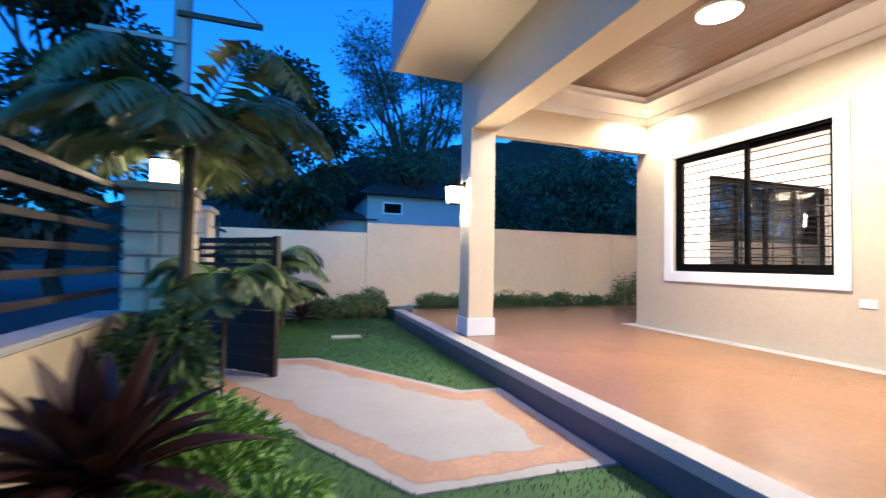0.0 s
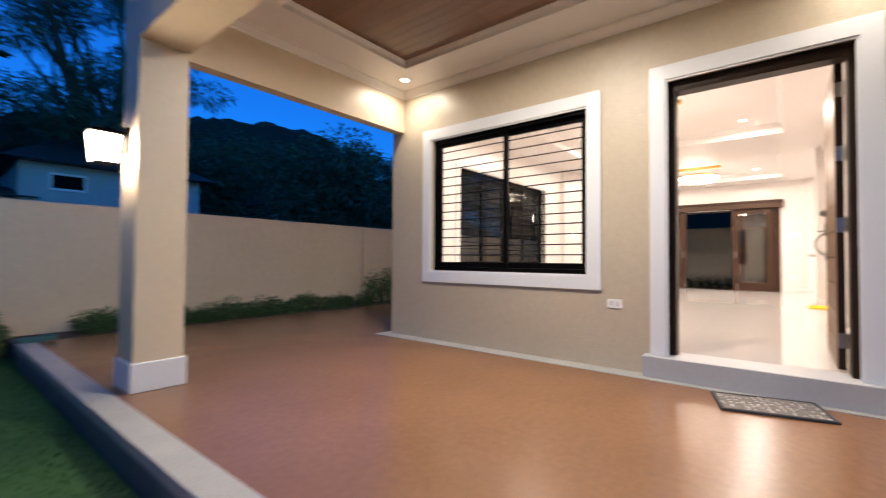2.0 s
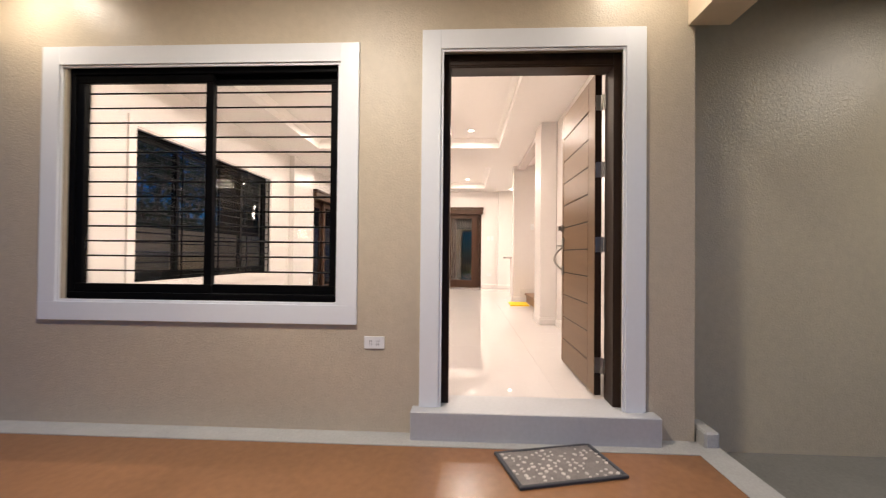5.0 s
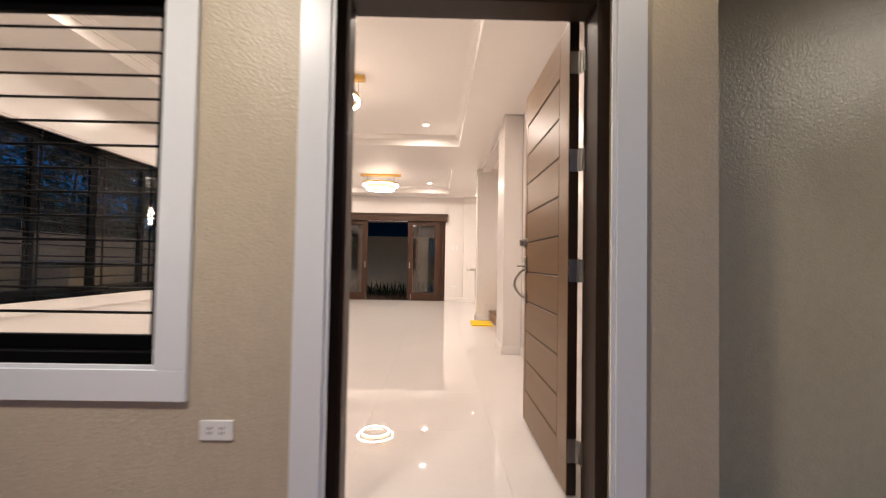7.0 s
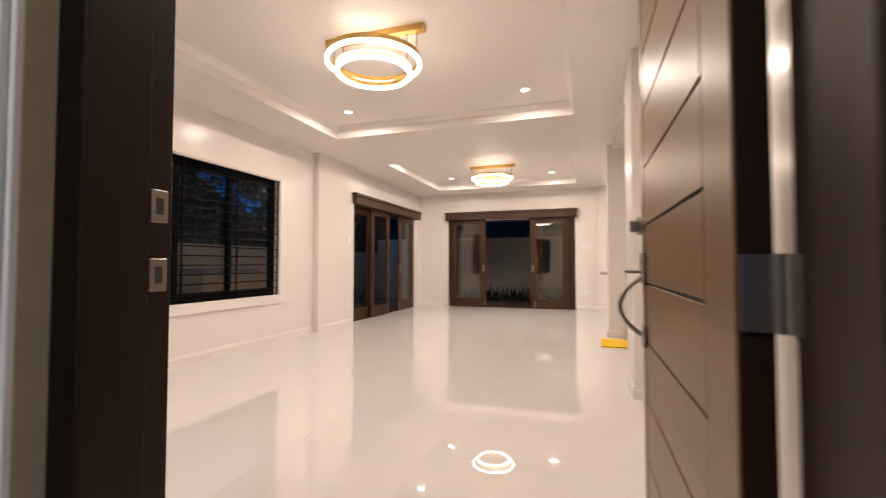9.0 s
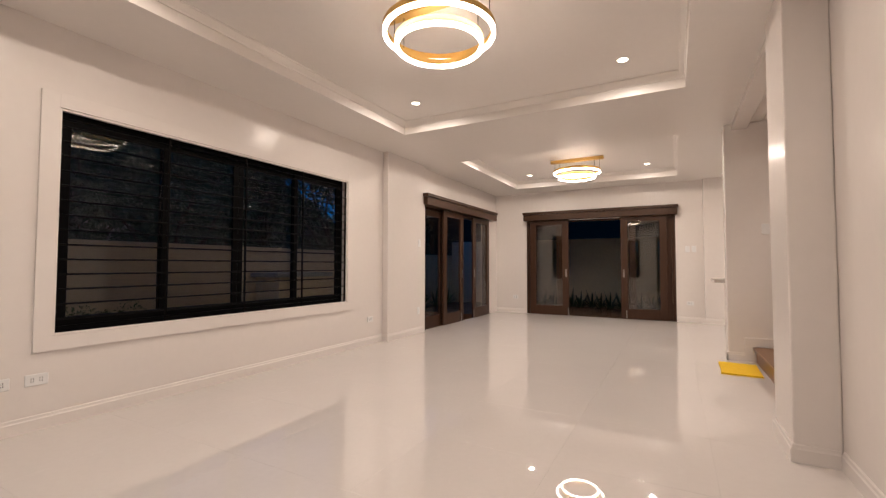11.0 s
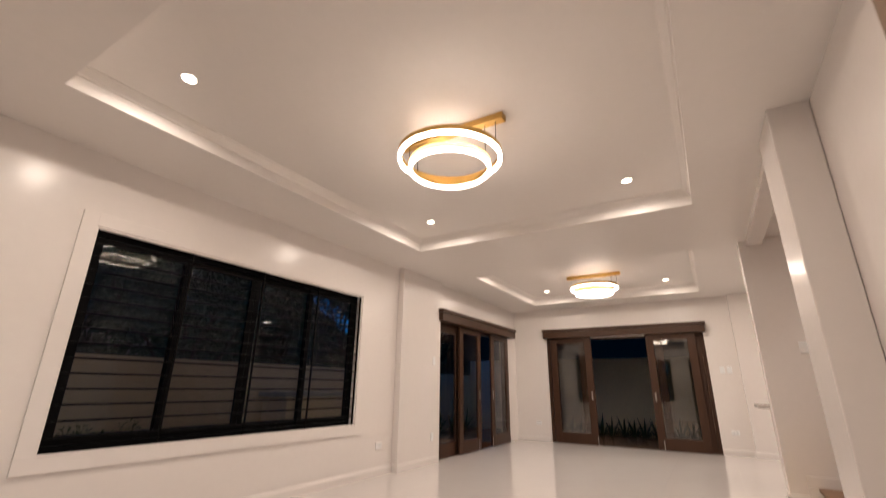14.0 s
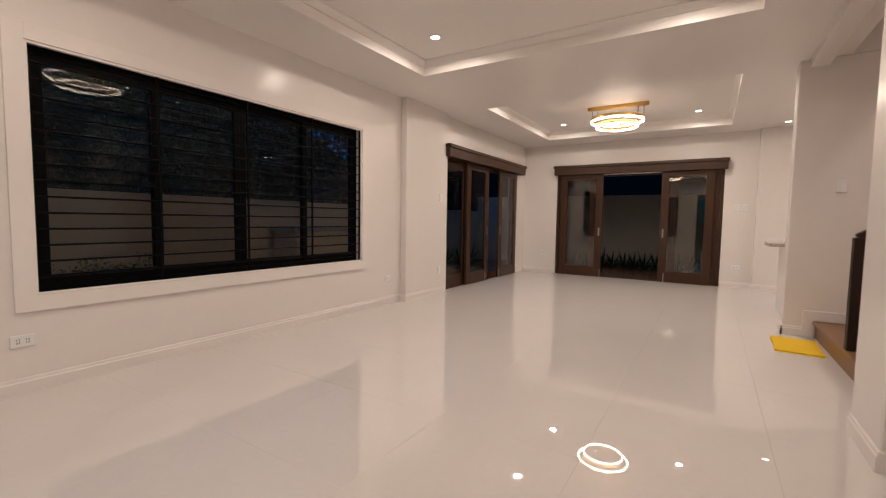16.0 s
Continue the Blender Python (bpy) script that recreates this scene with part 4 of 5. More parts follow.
def shrub(name, label, centre, radii, n, mat, length, width, seed, category="shrub", group="", lumps=6):
    rng = np.random.default_rng(seed)
    t = thing(name, label, category, (centre[0], centre[1], centre[2] - radii[2]), group=group)
    spots = []
    for k in range(lumps):
        a = rng.uniform(-0.6, 0.6, 3) * np.array(radii)
        f = rng.uniform(0.45, 0.7)
        spots += blob_spots(rng, np.array(centre) + a, np.array(radii) * f, n // lumps, 0.2)
    floor_z = centre[2] - radii[2]
    spots = [(p, v) for p, v in spots if p[2] > floor_z + 0.01]
    leaves("foliage", spots, mat, length, width, rng, parent=t)
    bm = bmesh.new()
    for k in range(7):
        q = np.array(centre) + rng.uniform(-0.5, 0.5, 3) * np.array(radii)
        rod((centre[0] + rng.uniform(-0.06, 0.06), centre[1] + rng.uniform(-0.06, 0.06), floor_z - 0.03), q, 0.008, 0.003, 5, bm)
    part("stems", bm, M_BARK, t)
    return t


def limb(bm, p, q, r0, r1, bend, rng, k=4):
    """A bent tapered limb from p to q; returns the points along it."""
    p, q = Vector(p), Vector(q)
    pts = [p]
    for i in range(1, k + 1):
        w = p.lerp(q, i / k)
        if i < k:
            w = w + Vector(rng.uniform(-bend, bend, 3))
        pts.append(w)
    for i in range(k):
        a, b = r0 + (r1 - r0) * i / k, r0 + (r1 - r0) * (i + 1) / k
        rod(pts[i], pts[i + 1], a, b, 8, bm)
    return pts


def tree(label, base, height, spread, mat, seed, n, length, width, clumps, trunk_r=0.22, lean=(0, 0), low=0.35, flat=0.7, size=0.30):
    rng = np.random.default_rng(seed)
    t = thing("tree", label, "tree", base, group="trees beyond the garden wall")
    bx, by, bz = base
    bm = bmesh.new()
    fork = (bx + lean[0] * 0.4, by + lean[1] * 0.4, bz + height * low)
    limb(bm, (bx, by, bz - 0.2), fork, trunk_r, trunk_r * 0.7, 0.15, rng)
    spots = []
    for k in range(clumps):
        a = rng.uniform(0, 2 * math.pi)
        u = rng.random() ** 0.6
        z = rng.uniform(low + 0.05, 0.97)
        wide = spread * math.sqrt(max(0.05, 1 - ((z - 0.62) / 0.42) ** 2))
        c = np.array((bx + lean[0] + math.cos(a) * u * wide, by + lean[1] + math.sin(a) * u * wide * 0.8, bz + height * z))
        if k % 2 == 0:
            limb(bm, fork, tuple(c), trunk_r * 0.45, 0.02, 0.3, rng)
        rr = spread * size * rng.uniform(0.6, 1.3)
        spots += blob_spots(rng, c, (rr, rr, rr * flat), n // clumps, 0.15)
    part("trunk", bm, M_BARK, t)
    leaves("crown", spots, mat, length, width, rng, parent=t)
    return t


def palm(name, label, base, trunk_h, fronds, seed, length, mat=None, lift=0.9, stem_r=0.05, leaflet=0.30):
    rng = np.random.default_rng(seed)
    t = thing(name, label, "palm", base)
    bx, by, bz = base
    bm = bmesh.new()
    for k in range(max(2, int(trunk_h / 0.06))):
        z0 = bz - 0.03 + (trunk_h + 0.03) * k / max(2, int(trunk_h / 0.06))
        rod((bx, by, z0), (bx, by, z0 + 0.065), stem_r * 1.12, stem_r, 10, bm)
    part("trunk", bm, M_BARK, t)
    top = Vector((bx, by, bz + trunk_h))
    for f in range(fronds):
        a = 2 * math.pi * (f * 0.382 + rng.uniform(-0.03, 0.03))
        up = rng.uniform(0.25, 1.0) * lift
        ln = length * rng.uniform(0.8, 1.15)
        way = Vector((math.cos(a), math.sin(a), 0))
        side = Vector((-math.sin(a), math.cos(a), 0))
        pts, n = [], 16
        for i in range(n + 1):
            s = i / n
            pts.append(top + way * ln * (s - 0.15 * s * s) + Vector((0, 0, ln * (up * s - (up + 0.35) * s * s * 0.75))))
        V, F = [], []
        for i in range(1, n):
            d = (pts[i + 1] - pts[i]).normalized()
            reach = leaflet * (0.35 + 0.65 * math.sin(math.pi * min(1, (i / n) * 1.05)) ** 0.7)
            for sgn in (-1, 1):
                for half in (0.0, 0.5):
                    o = pts[i].lerp(pts[i + 1], half)
                    w = (side * sgn * 0.9 + d * 0.55 + Vector((0, 0, -0.28 + rng.uniform(-0.12, 0.12)))).normalized()
                    th = d * 0.026
                    m = o + w * reach * 0.5
                    e = o + w * reach + Vector((0, 0, -0.18 * reach))
                    b = len(V)
                    V += [o - th * 0.4, m - th, e, m + th]
                    F.append((b, b + 1, b + 2, b + 3))
        me = bpy.data.meshes.new("frond")
        me.from_pydata([tuple(v - Vector(base)) for v in V], [], F)
        me.materials.append(mat or M_PALM)
        fr = new("frond", me)
        fr.parent = t
        st = bmesh.new()
        for i in range(0, n, 2):
            rod(pts[i], pts[min(n, i + 2)], 0.009 * (1 - i / n) + 0.002, 0.009 * (1 - (i + 2) / n) + 0.002, 5, st)
        part("midrib", st, M_LIME, fr)
    return t


def strap_plant(name, label, base, n, length, width, mat, seed, rise=0.05):
    """A rosette of long pointed strap leaves."""
    rng = np.random.default_rng(seed)
    t = thing(name, label, "plant", base)
    for f in range(n):
        a = 2 * math.pi * f * 0.382
        tilt = 0.25 + 1.1 * (f / n)
        ln = length * rng.uniform(0.75, 1.1)
        way, side = Vector((math.cos(a), math.sin(a), 0)), Vector((-math.sin(a), math.cos(a), 0))
        V, F = [], []
        k = 7
        for i in range(k + 1):
            s = i / k
            c = way * ln * s * math.sin(tilt) + Vector((0, 0, rise + ln * (s * math.cos(tilt) - 0.35 * s * s * math.sin(tilt))))
            w = width * math.sin(math.pi * min(0.98, 0.12 + 0.86 * s)) * 0.5
            V += [c - side * w + Vector((0, 0, w * 0.5)), c, c + side * w + Vector((0, 0, w * 0.5))]
        for i in range(k):
            b = i * 3
            F += [(b, b + 1, b + 4, b + 3), (b + 1, b + 2, b + 5, b + 4)]
        me = bpy.data.meshes.new("leaf")
        me.from_pydata(V, [], F)
        me.materials.append(mat)
        o = new("leaf", me)
        o.parent = t
    st = rod((base[0], base[1], base[2] - 0.03), (base[0], base[1], base[2] + rise + 0.08), 0.03, 0.02, 8)
    part("stem", st, M_BARK, t)
    return t


# gate pillars with cladding stones and lanterns


def gate_pillar(x, y, seed):
    rng = random.Random(seed)
    t = thing("gate_pillar", "cream stone-clad gate pillar with a lantern on top", "pillar", (x, y, GROUND - 0.02), group="gate pillars")
    w, top = 0.18, 1.31
    part("core", box(x - w, x + w, y - w, y + w, GROUND - 0.02, top), M_CEMENT, t)
    for face in range(4):
        z = GROUND
        while z < top - 0.05:
            hgt = min(rng.uniform(0.09, 0.18), top - z)
            a = -w
            while a < w - 0.02:
                b = min(w, a + rng.uniform(0.12, 0.22))
                d = rng.uniform(0.012, 0.035)
                g = 0.006
                if face < 2:
                    s = 1 if face else -1
                    p, q = sorted((y + s * w, y + s * (w + d)))
                    bm = box(x + a + g, x + b - g, p, q, z + g, z + hgt - g, 0.008)
                else:
                    s = 1 if face == 2 else -1
                    p, q = sorted((x + s * w, x + s * (w + d)))
                    bm = box(p, q, y + a + g, y + b - g, z + g, z + hgt - g, 0.008)
                part("stone", bm, M_STONE, t)
                a = b
            z += hgt
    part("cap", box(x - w - 0.05, x + w + 0.05, y - w - 0.05, y + w + 0.05, top, top + 0.05, 0.008), M_CEMENT, t)
    l = thing("pillar_lantern", "square glowing lantern standing on a gate pillar", "lamp", (x, y, top + 0.05), group="pillar lanterns")
    z = top + 0.05
    part("base", box(x - 0.08, x + 0.08, y - 0.08, y + 0.08, z, z + 0.025, 0.003), M_BLACK, l)
    part("glass_shade", box(x - 0.068, x + 0.068, y - 0.068, y + 0.068, z + 0.025, z + 0.19), M_PILLARGLASS, l, "glowing frosted glass")
    for ax in (-1, 1):
        for ay in (-1, 1):
            part("post", box(x + ax * 0.075 - 0.005, x + ax * 0.075 + 0.005, y + ay * 0.075 - 0.005, y + ay * 0.075 + 0.005, z + 0.02, z + 0.195), M_BLACK, l)
    part("roof", box(x - 0.095, x + 0.095, y - 0.095, y + 0.095, z + 0.19, z + 0.205, 0.003), M_BLACK, l)


gate_pillar(-0.63, 4.10, 3)
gate_pillar(-0.73, 5.42, 4)

# the gate leaf, swung inwards
gt = thing("garden_gate", "open dark wooden gate with boards below and slats above", "gate", (-0.62, 5.18, GROUND))
u = Vector((0.18 + 0.62, 4.46 - 5.18, 0))
GL = u.length
gm = Matrix.Translation((-0.62, 5.18, 0)) @ Matrix.Rotation(math.atan2(u.y, u.x), 4, "Z")


def gate_piece(name, a, b, z0, z1, d0=-0.02, d1=0.02):
    bm = box(a, b, d0, d1, z0, z1, 0.003)
    bmesh.ops.transform(bm, matrix=gm, verts=bm.verts)
    return part(name, bm, M_GATE, gt)


gate_piece("stile", 0.0, 0.06, GROUND + 0.05, 1.04, -0.025, 0.025)
gate_piece("stile", GL - 0.06, GL, GROUND + 0.0, 1.04, -0.025, 0.025)
gate_piece("rail", 0.06, GL - 0.06, 0.52, 0.57)
gate_piece("rail", 0.06, GL - 0.06, 0.98, 1.03)
for i in range(5):
    gate_piece("board", 0.06, GL - 0.06, GROUND + 0.02 + 0.142 * i, GROUND + 0.02 + 0.142 * (i + 1) - 0.008, -0.014, 0.014)
for i in range(5):
    gate_piece("slat", 0.06, GL - 0.06, 0.605 + 0.078 * i, 0.64 + 0.078 * i, -0.01, 0.01)

# street fence: low wall with slats
for nm, y0, y1 in (("fence_south", -4.0, 3.92), ("fence_north", 6.13, 8.60)):
    f = thing("street_" + nm, "low cream street wall with dark horizontal slats above", "fence", (-0.85, (y0 + y1) / 2, GROUND), kind="structure")
    part("wall", box(-0.93, -0.77, y0, y1, GROUND - 0.2, 0.42, 0.006), M_FENCE, f)
    part("coping", box(-0.95, -0.75, y0, y1, 0.421, 0.46, 0.006), M_CEMENT, f)
    for i in range(6):
        part("slat", box(-0.865, -0.84, y0, y1, 0.58 + 0.14 * i, 0.62 + 0.14 * i, 0.002), M_GATE, f)
    k = y0 + 0.1
    while k < y1:
        part("post", box(-0.88, -0.83, k - 0.025, k + 0.025, 0.46, 1.40, 0.002), M_GATE, f)
        k += 1.6
structure("street", box(-9.0, -1.7, -60, 80, GROUND - 0.2, GROUND - 0.008), material("asphalt", (0.045, 0.045, 0.048), 0.85, vary=0.2, scale=6, bump=0.3), "dark asphalt street", "road")

# plants by the path and the wall
palm("garden_palm", "small green palm with arching fronds beside the gate", (-0.34, 3.50, GROUND), 1.74, 26, 11, 0.98, lift=1.9, stem_r=0.034, leaflet=0.34)
palm("garden_palm", "low green palm in front of the gate pillar", (-0.14, 3.72, GROUND), 0.80, 20, 17, 0.50, lift=1.7, stem_r=0.016, leaflet=0.22)
shrub("shrub", "dark green leafy shrub at the gate pillar", (-0.42, 3.50, 0.22), (0.26, 0.30, 0.44), 2600, M_LEAF, 0.10, 0.03, 44)
shrub("shrub", "dark green leafy shrub behind the gate", (-0.2, 6.5, 0.45), (0.35, 0.4, 0.66), 3200, M_LEAF, 0.10, 0.03, 45)
palm("garden_palm", "young palm with fine fronds behind the gate", (-0.10, 6.7, GROUND), 0.85, 16, 12, 0.95, lift=1.7)
palm("garden_palm", "small palm beside the garden wall", (0.12, 7.6, GROUND), 0.55, 12, 14, 0.80, lift=1.6)
strap_plant("maroon_plant", "dark maroon strap-leaved plant beside the path", (-0.31, 2.22, GROUND), 50, 0.62, 0.11, M_MAROON, 21, 0.22)
strap_plant("maroon_plant", "small maroon strap-leaved plant at the wall", (0.42, 7.9, GROUND), 22, 0.45, 0.06, M_MAROON, 22)
for k, (x, y, r) in enumerate(((-0.05, 2.75, 0.36), (0.12, 2.25, 0.33), (-0.25, 3.2, 0.34), (-0.1, 1.75, 0.28))):
    shrub("ground_cover", "fresh green bushy ground cover beside the path", (x, y, GROUND + 0.09), (r, r * 0.9, 0.13), 1800, M_LIME, 0.12, 0.017, 30 + k, group="ground cover beside the path")
shrub("shrub", "pale green shrub in front of the garden wall", (1.25, 8.35, 0.0), (0.45, 0.22, 0.22), 2200, M_PALELEAF, 0.07, 0.03, 40, group="shrubs along the garden wall")
shrub("shrub", "pale green shrub in front of the garden wall", (1.68, 8.40, 0.10), (0.25, 0.2, 0.34), 1500, M_PALELEAF, 0.07, 0.03, 41, group="shrubs along the garden wall")
shrub("shrub", "pale green shrub in front of the garden wall", (0.72, 8.35, -0.03), (0.35, 0.2, 0.18), 1300, M_PALELEAF, 0.07, 0.03, 42, group="shrubs along the garden wall")
structure("planting_bed", box(1.975, 18.5, 7.80, 8.62, -0.4, -0.03), bpy.data.materials["soil"], "dark soil bed along the garden wall", "bed")
for k in range(34):
    x = 2.62 + 0.27 * k
    tall = 0.36 if 7.1 < x < 8.4 else 0.13 + 0.03 * math.sin(2.3 * k)
    shrub("hedge_plant", "low dark green hedge plant along the garden wall", (x, 8.24 + 0.04 * math.sin(1.7 * k), tall - 0.03), (0.27, 0.22, tall), 700, M_LEAF, 0.07, 0.016, 50 + k, group="hedge along the garden wall")
for k in range(17):
    strap_plant("border_plant", "dark strap-leaved plant in front of the back wall", (18.1 + 0.15 * (k % 3), 0.9 + 0.27 * k, -0.1), 20, 0.66, 0.05, M_DARKLEAF, 80 + k)
for k in range(6):
    strap_plant("border_plant", "dark strap-leaved plant seen through the side doors", (13.2 + 0.75 * k, 7.95, -0.03), 18, 0.75, 0.05, M_LEAF, 100 + k)
structure("patio", box(14.7, 18.0, -3, 7.6, -0.4, 0.05), M_TERRA, "terracotta painted back patio floor", "floor")
tagged(part("paving_slab", box(0.80, 1.19, 6.30, 6.44, GROUND - 0.02, GROUND + 0.025, 0.008), M_CEMENT), "pale concrete slab lying on the lawn", "slab")
hose = bmesh.new()
prev = None
for k in range(40):
    a = k * 0.35
    pt = Vector((2.12 + 0.16 * math.cos(a), 7.72 + 0.10 * math.sin(a), 0.018 + 0.0012 * k))
    if prev is not None:
        rod(prev, pt, 0.011, sides=6, bm=hose)
    prev = pt
tagged(part("garden_hose", hose, material("teal_hose", (0.05, 0.16, 0.17), 0.5)), "coiled teal garden hose on the porch corner", "hose")

oc = thing("outdoor_counter", "plain concrete counter against the garden wall", "counter", (11.1, 8.1, -0.03))
part("body", box(10.5, 11.7, 7.95, 8.58, -0.05, 1.02, 0.01), M_FENCE, oc)
part("top", box(10.4, 11.8, 7.88, 8.60, 1.02, 1.10, 0.01), M_CEMENT, oc)
tagged(part("cement_block", box(4.90, 5.12, 0.70, 0.785, -0.2, 0.09, 0.012), M_CEMENT), "rough grey cement block at the wall corner", "block")

# turf blades


def inside(shape, x, y):
    """Whether the outline holds the point."""
    odd = False
    for (ax, ay), (bx, by) in zip(shape, shape[1:] + shape[:1]):
        if (ay > y) != (by > y) and x < ax + (y - ay) * (bx - ax) / (by - ay):
            odd = not odd
    return odd


rng = np.random.default_rng(7)
spots = []
while len(spots) < 22000:
    x, y = rng.uniform(-0.6, 1.96), rng.uniform(1.2, 8.25)
    if inside(path_shape, x, y):
        continue
    spots.append(((x, y, GROUND - 0.006), (0, 0, 1)))
tagged(leaves("turf_blades", spots, M_GRASS, 0.030, 0.006, rng, droop=0.1), "short green turf blades", "grass", kind="stuff")

# neighbouring houses, one of them added as a dark backdrop


def house(label, x0, x1, y, depth, eave, ridge, wall_mat, windows):
    t = thing("house", label, "house", ((x0 + x1) / 2, y, GROUND), group="houses beyond the garden wall")
    part("wall", box(x0, x1, y, y + depth, GROUND - 0.2, eave), wall_mat, t)
    bm = bmesh.new()
    vs = [bm.verts.new(c) for c in ((x0 - 0.5, y - 0.6, eave), (x1 + 0.5, y - 0.6, eave), (x1 + 0.5, y + depth + 0.6, eave), (x0 - 0.5, y + depth + 0.6, eave), (x0 + 1.5, y + depth / 2, ridge), (x1 - 1.5, y + depth / 2, ridge))]
    for f in ((0, 1, 5, 4), (2, 3, 4, 5), (1, 2, 5), (3, 0, 4), (0, 1, 2, 3)):
        bm.faces.new([vs[i] for i in f])
    part("roof", bm, material("dark_roof", (0.05, 0.045, 0.045), 0.7, vary=0.2), t, "dark roof")
    for wx0, wx1, wz0, wz1 in windows:
        bm = bmesh.new()
        for a, b, c, d in ((wx0, wx0 + 0.07, wz0, wz1), (wx1 - 0.07, wx1, wz0, wz1), (wx0 + 0.07, wx1 - 0.07, wz0, wz0 + 0.07), (wx0 + 0.07, wx1 - 0.07, wz1 - 0.07, wz1)):
            box(a, b, y - 0.06, y - 0.002, c, d, 0, bm)
        w = part("window", bm, M_TRIM, t)
        part("pane", box(wx0 + 0.07, wx1 - 0.07, y - 0.03, y - 0.004, wz0 + 0.07, wz1 - 0.07), M_BLACK, w)


M_HOUSE = material("pale_house_paint", (0.42, 0.44, 0.47), 0.7, vary=0.08)
house("pale two-storey house with dark windows beyond the wall", 3.3, 8.5, 20.0, 6, 3.9, 5.4, M_HOUSE, ((4.0, 4.95, 3.05, 3.62),))
house("low pale house wing beyond the wall", 0.9, 3.28, 20.4, 5, 2.75, 3.6, M_HOUSE, ())
house("dim pale house under the hill", 15.5, 22.0, 27.0, 6, 4.3, 6.0, M_HOUSE, ((17.0, 18.2, 2.6, 3.7), (20.0, 21.0, 2.6, 3.7)))
# added house; its near-black colour stands in for darkness above the garden wall
house("near-black house block added to hide the sky behind the back garden wall", 26.0, 40.0, -6.0, 22, 6.5, 8.5, material("house_darkness", (0.020, 0.015, 0.012), 0.9), ())

# trees and hill
tree("tall dark dense tree against the dusk sky", (-0.6, 19.0, GROUND), 9.2, 2.6, M_DARKLEAF, 1, 9000, 0.30, 0.16, 30, low=0.25, size=0.34)
tree("tall feathery tree with a leaning dark limb", (6.6, 22.0, GROUND), 12.8, 5.0, M_FEATHER, 2, 22000, 0.24, 0.06, 70, trunk_r=0.3, lean=(-1.2, 0), low=0.33, flat=0.5, size=0.24)
tree("dark broad tree behind the street", (-5.7, 14.5, GROUND), 11.0, 2.6, M_DARKLEAF, 3, 9000, 0.32, 0.16, 30, low=0.2, size=0.36)
for k, (x, y) in enumerate(((-7.6, 13.2), (-9.6, 10.2), (-11.0, 6.5))):
    tree("low dark bushy tree across the street", (x, y, GROUND), 4.6, 2.6, M_DARKLEAF, 60 + k, 6500, 0.30, 0.15, 24, trunk_r=0.12, low=0.06, size=0.42)
tree("dark tree behind the street fence", (-11.0, 9.0, GROUND), 9.5, 3.6, M_DARKLEAF, 5, 7000, 0.32, 0.16, 26, low=0.2, size=0.36)
# several of these are added only to hide sky behind the side window
for k, (x, y, hgt, sp) in enumerate(((3.0, 25.0, 6.5, 3.0), (9.8, 24.0, 6.4, 3.4), (13.5, 23.0, 7.2, 3.4), (18.5, 22.0, 7.5, 3.6), (15.5, 20.0, 7.6, 3.2), (19.5, 26.0, 9.0, 3.6), (12.0, 29.0, 8.4, 3.4), (16.5, 30.0, 8.5, 3.6), (22.5, 24.0, 8.5, 3.6), (27.5, 16.0, 7.0, 3.2), (29.0, 20.0, 8.0, 4.0), (21.0, 16.6, 7.2, 3.0))):
    tree("dark leafy tree beyond the garden wall", (x, y, GROUND), hgt, sp, M_DARKLEAF if k % 2 else M_FEATHER, 20 + k, 5500, 0.30, 0.12, 24, low=0.18, size=0.38)
bm = bmesh.new()
nx, ny = 160, 26
grid = []
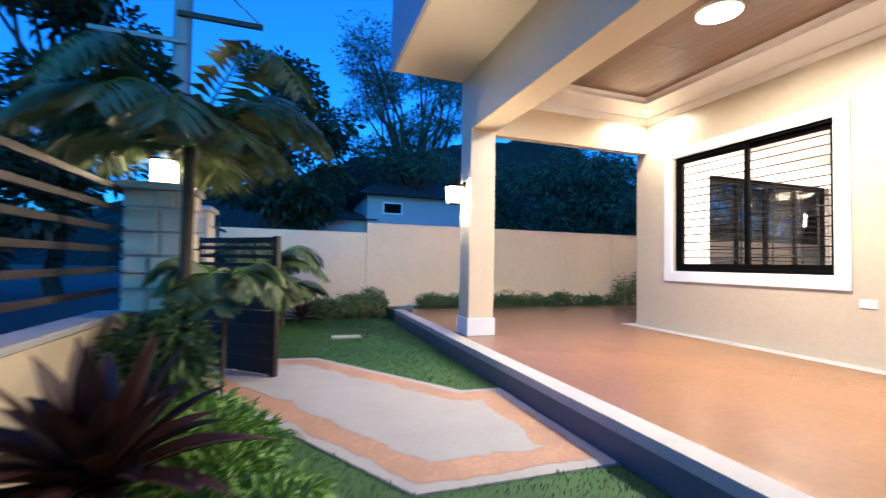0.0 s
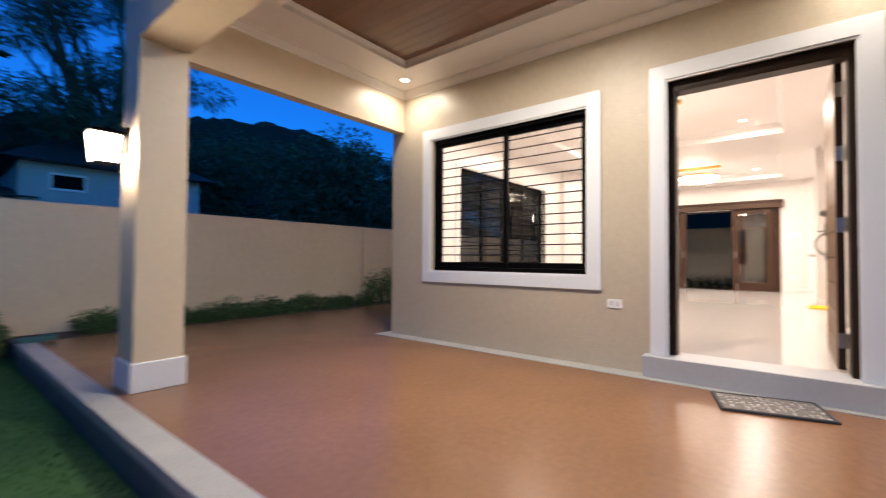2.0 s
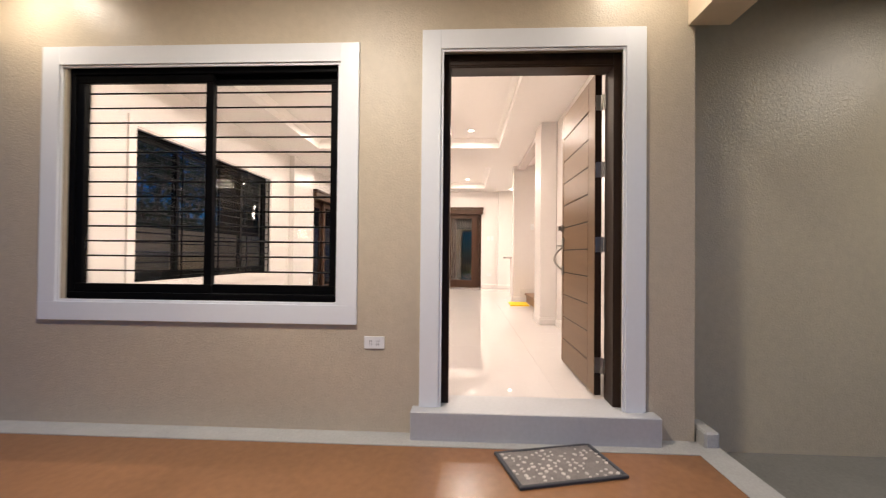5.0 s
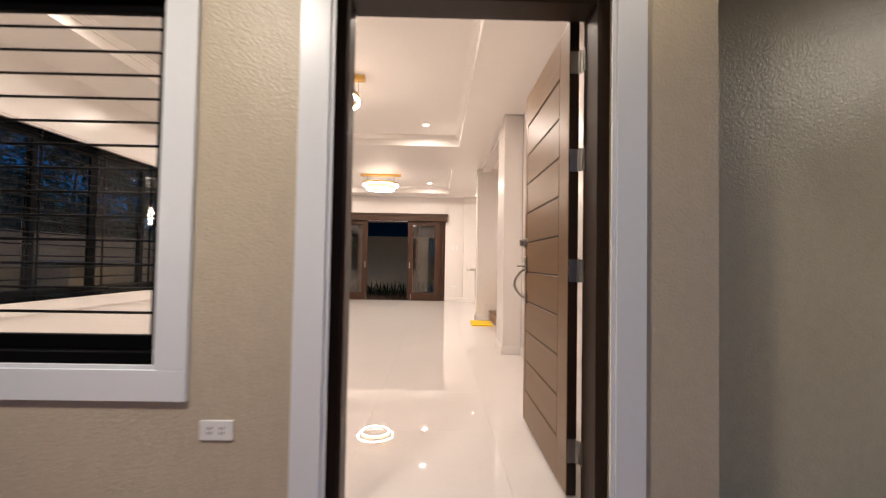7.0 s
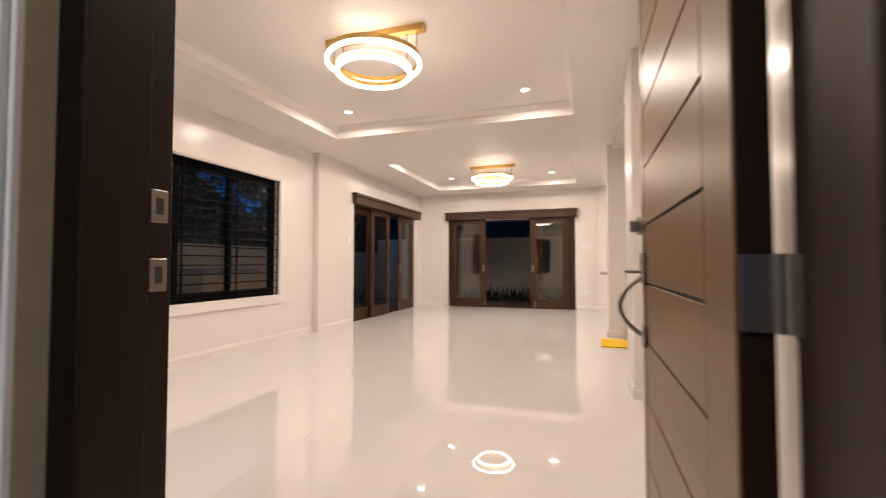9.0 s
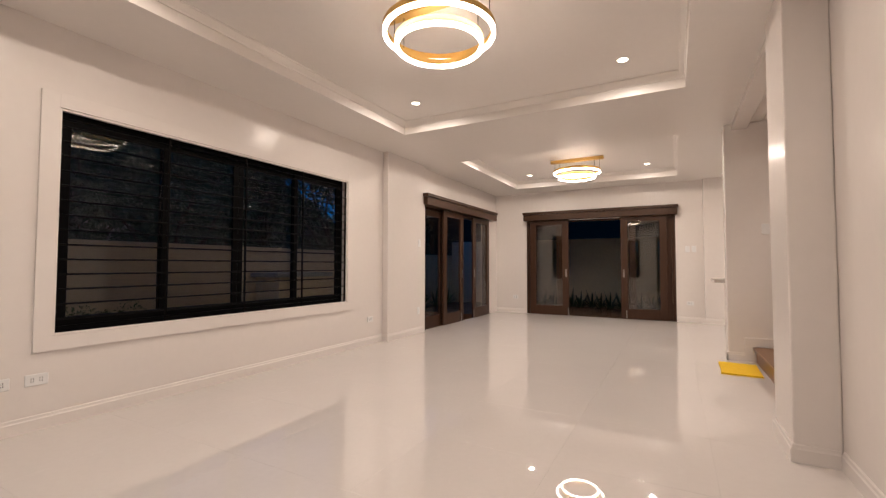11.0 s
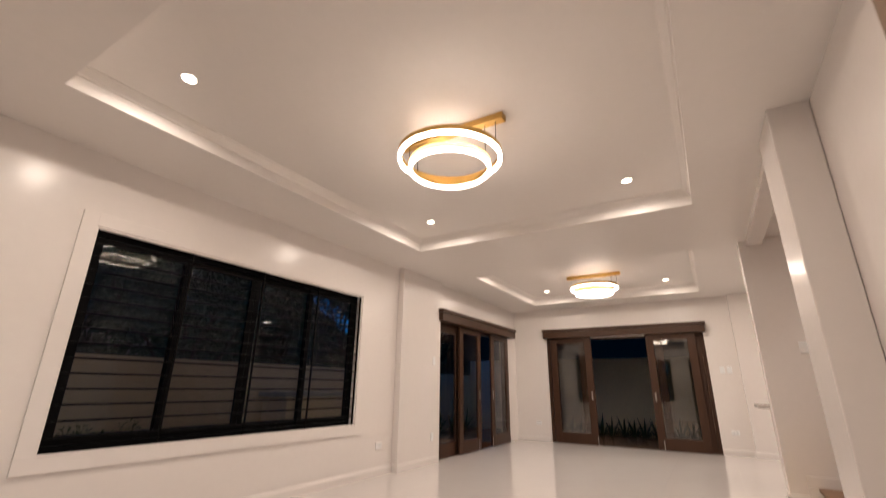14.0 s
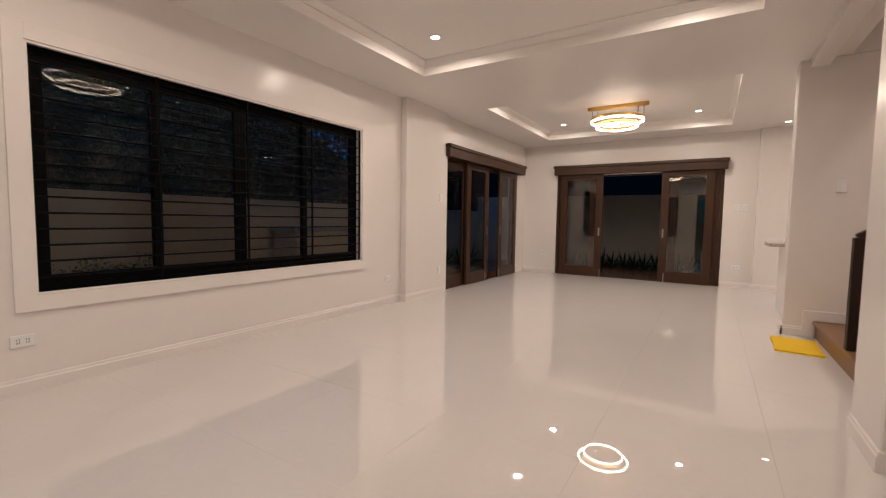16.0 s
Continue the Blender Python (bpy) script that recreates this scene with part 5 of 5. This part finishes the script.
for i in range(nx + 1):
    row = []
    for j in range(ny + 1):
        x, y = -60 + 240 * i / nx, 60 + 90 * j / ny
        ridge = 21 * math.exp(-((x - 58) / 36) ** 2) + 12 * math.exp(-((x - 12) / 38) ** 2) + 5
        z = ridge * min(1, 1.25 * j / 9) + 2.2 * noise.noise(Vector((x * 0.08, y * 0.08, 0))) + 1.6 * noise.noise(Vector((x * 0.3, y * 0.3, 3))) + 0.8 * noise.noise(Vector((x * 0.9, y * 0.9, 5)))
        row.append(bm.verts.new((x, y, GROUND - 1 if j == 0 else z)))
    grid.append(row)
for i in range(nx):
    for j in range(ny):
        bm.faces.new((grid[i][j], grid[i + 1][j], grid[i + 1][j + 1], grid[i][j + 1]))
structure("hill", bm, M_HILL, "dark wooded hill in the distance", "hill")

# utility pole
po = thing("utility_pole", "grey concrete utility pole with crossarms and wires", "pole", (-2.66, 13.0, GROUND))
part("pole", rod((-2.66, 13.0, GROUND - 0.2), (-2.66, 13.0, 11.0), 0.25, 0.19, 14), M_POLE, po)
part("crossarm", box(-2.75, -0.72, 12.70, 12.80, 7.02, 7.16, 0.01), M_BARK, po)
part("crossarm", box(-4.6, -2.5, 12.70, 12.80, 6.30, 6.42, 0.01), M_POLE, po)
bm = rod((-2.5, 12.75, 8.6), (-0.8, 12.75, 7.16), 0.025, sides=6)
part("brace", bm, M_POLE, po)
# ---- living room floor tiles ----
TILE = 0.78
tile = mesh_of(box(-TILE / 2 + 0.0003, TILE / 2 - 0.0003, -TILE / 2 + 0.0003, TILE / 2 - 0.0003, -0.005, 0.0, 0.0003), "floor_tile", M_TILE)
floor_ob = bpy.data.objects["floor_base"]
for i in range(13):
    for j in range(-5, 6):
        x, y = 5.20 + TILE * (i + 0.5), 1.53 + TILE * (j + 0.5)
        if y + TILE / 2 < 0.85 and x - TILE / 2 < 8.6:
            continue
        x0, x1, y0, y1 = x - TILE / 2, x + TILE / 2, y - TILE / 2, y + TILE / 2
        lo_y = 0.80 if x0 < 8.6 else -3.5
        if x1 > FAR or y1 > LEFT or y0 < lo_y:
            x1, y1, y0 = min(x1, FAR), min(y1, LEFT), max(y0, lo_y)
            if x1 - x0 < 0.02 or y1 - y0 < 0.02:
                continue
            part("floor_tile", box(x0 + 0.0003, x1 - 0.0003, y0 + 0.0003, y1 - 0.0003, FLOOR - 0.005, FLOOR, 0.0003), M_TILE, floor_ob)
        else:
            o = new("floor_tile", tile)
            o.parent = floor_ob
            o.location = (x, y, FLOOR)
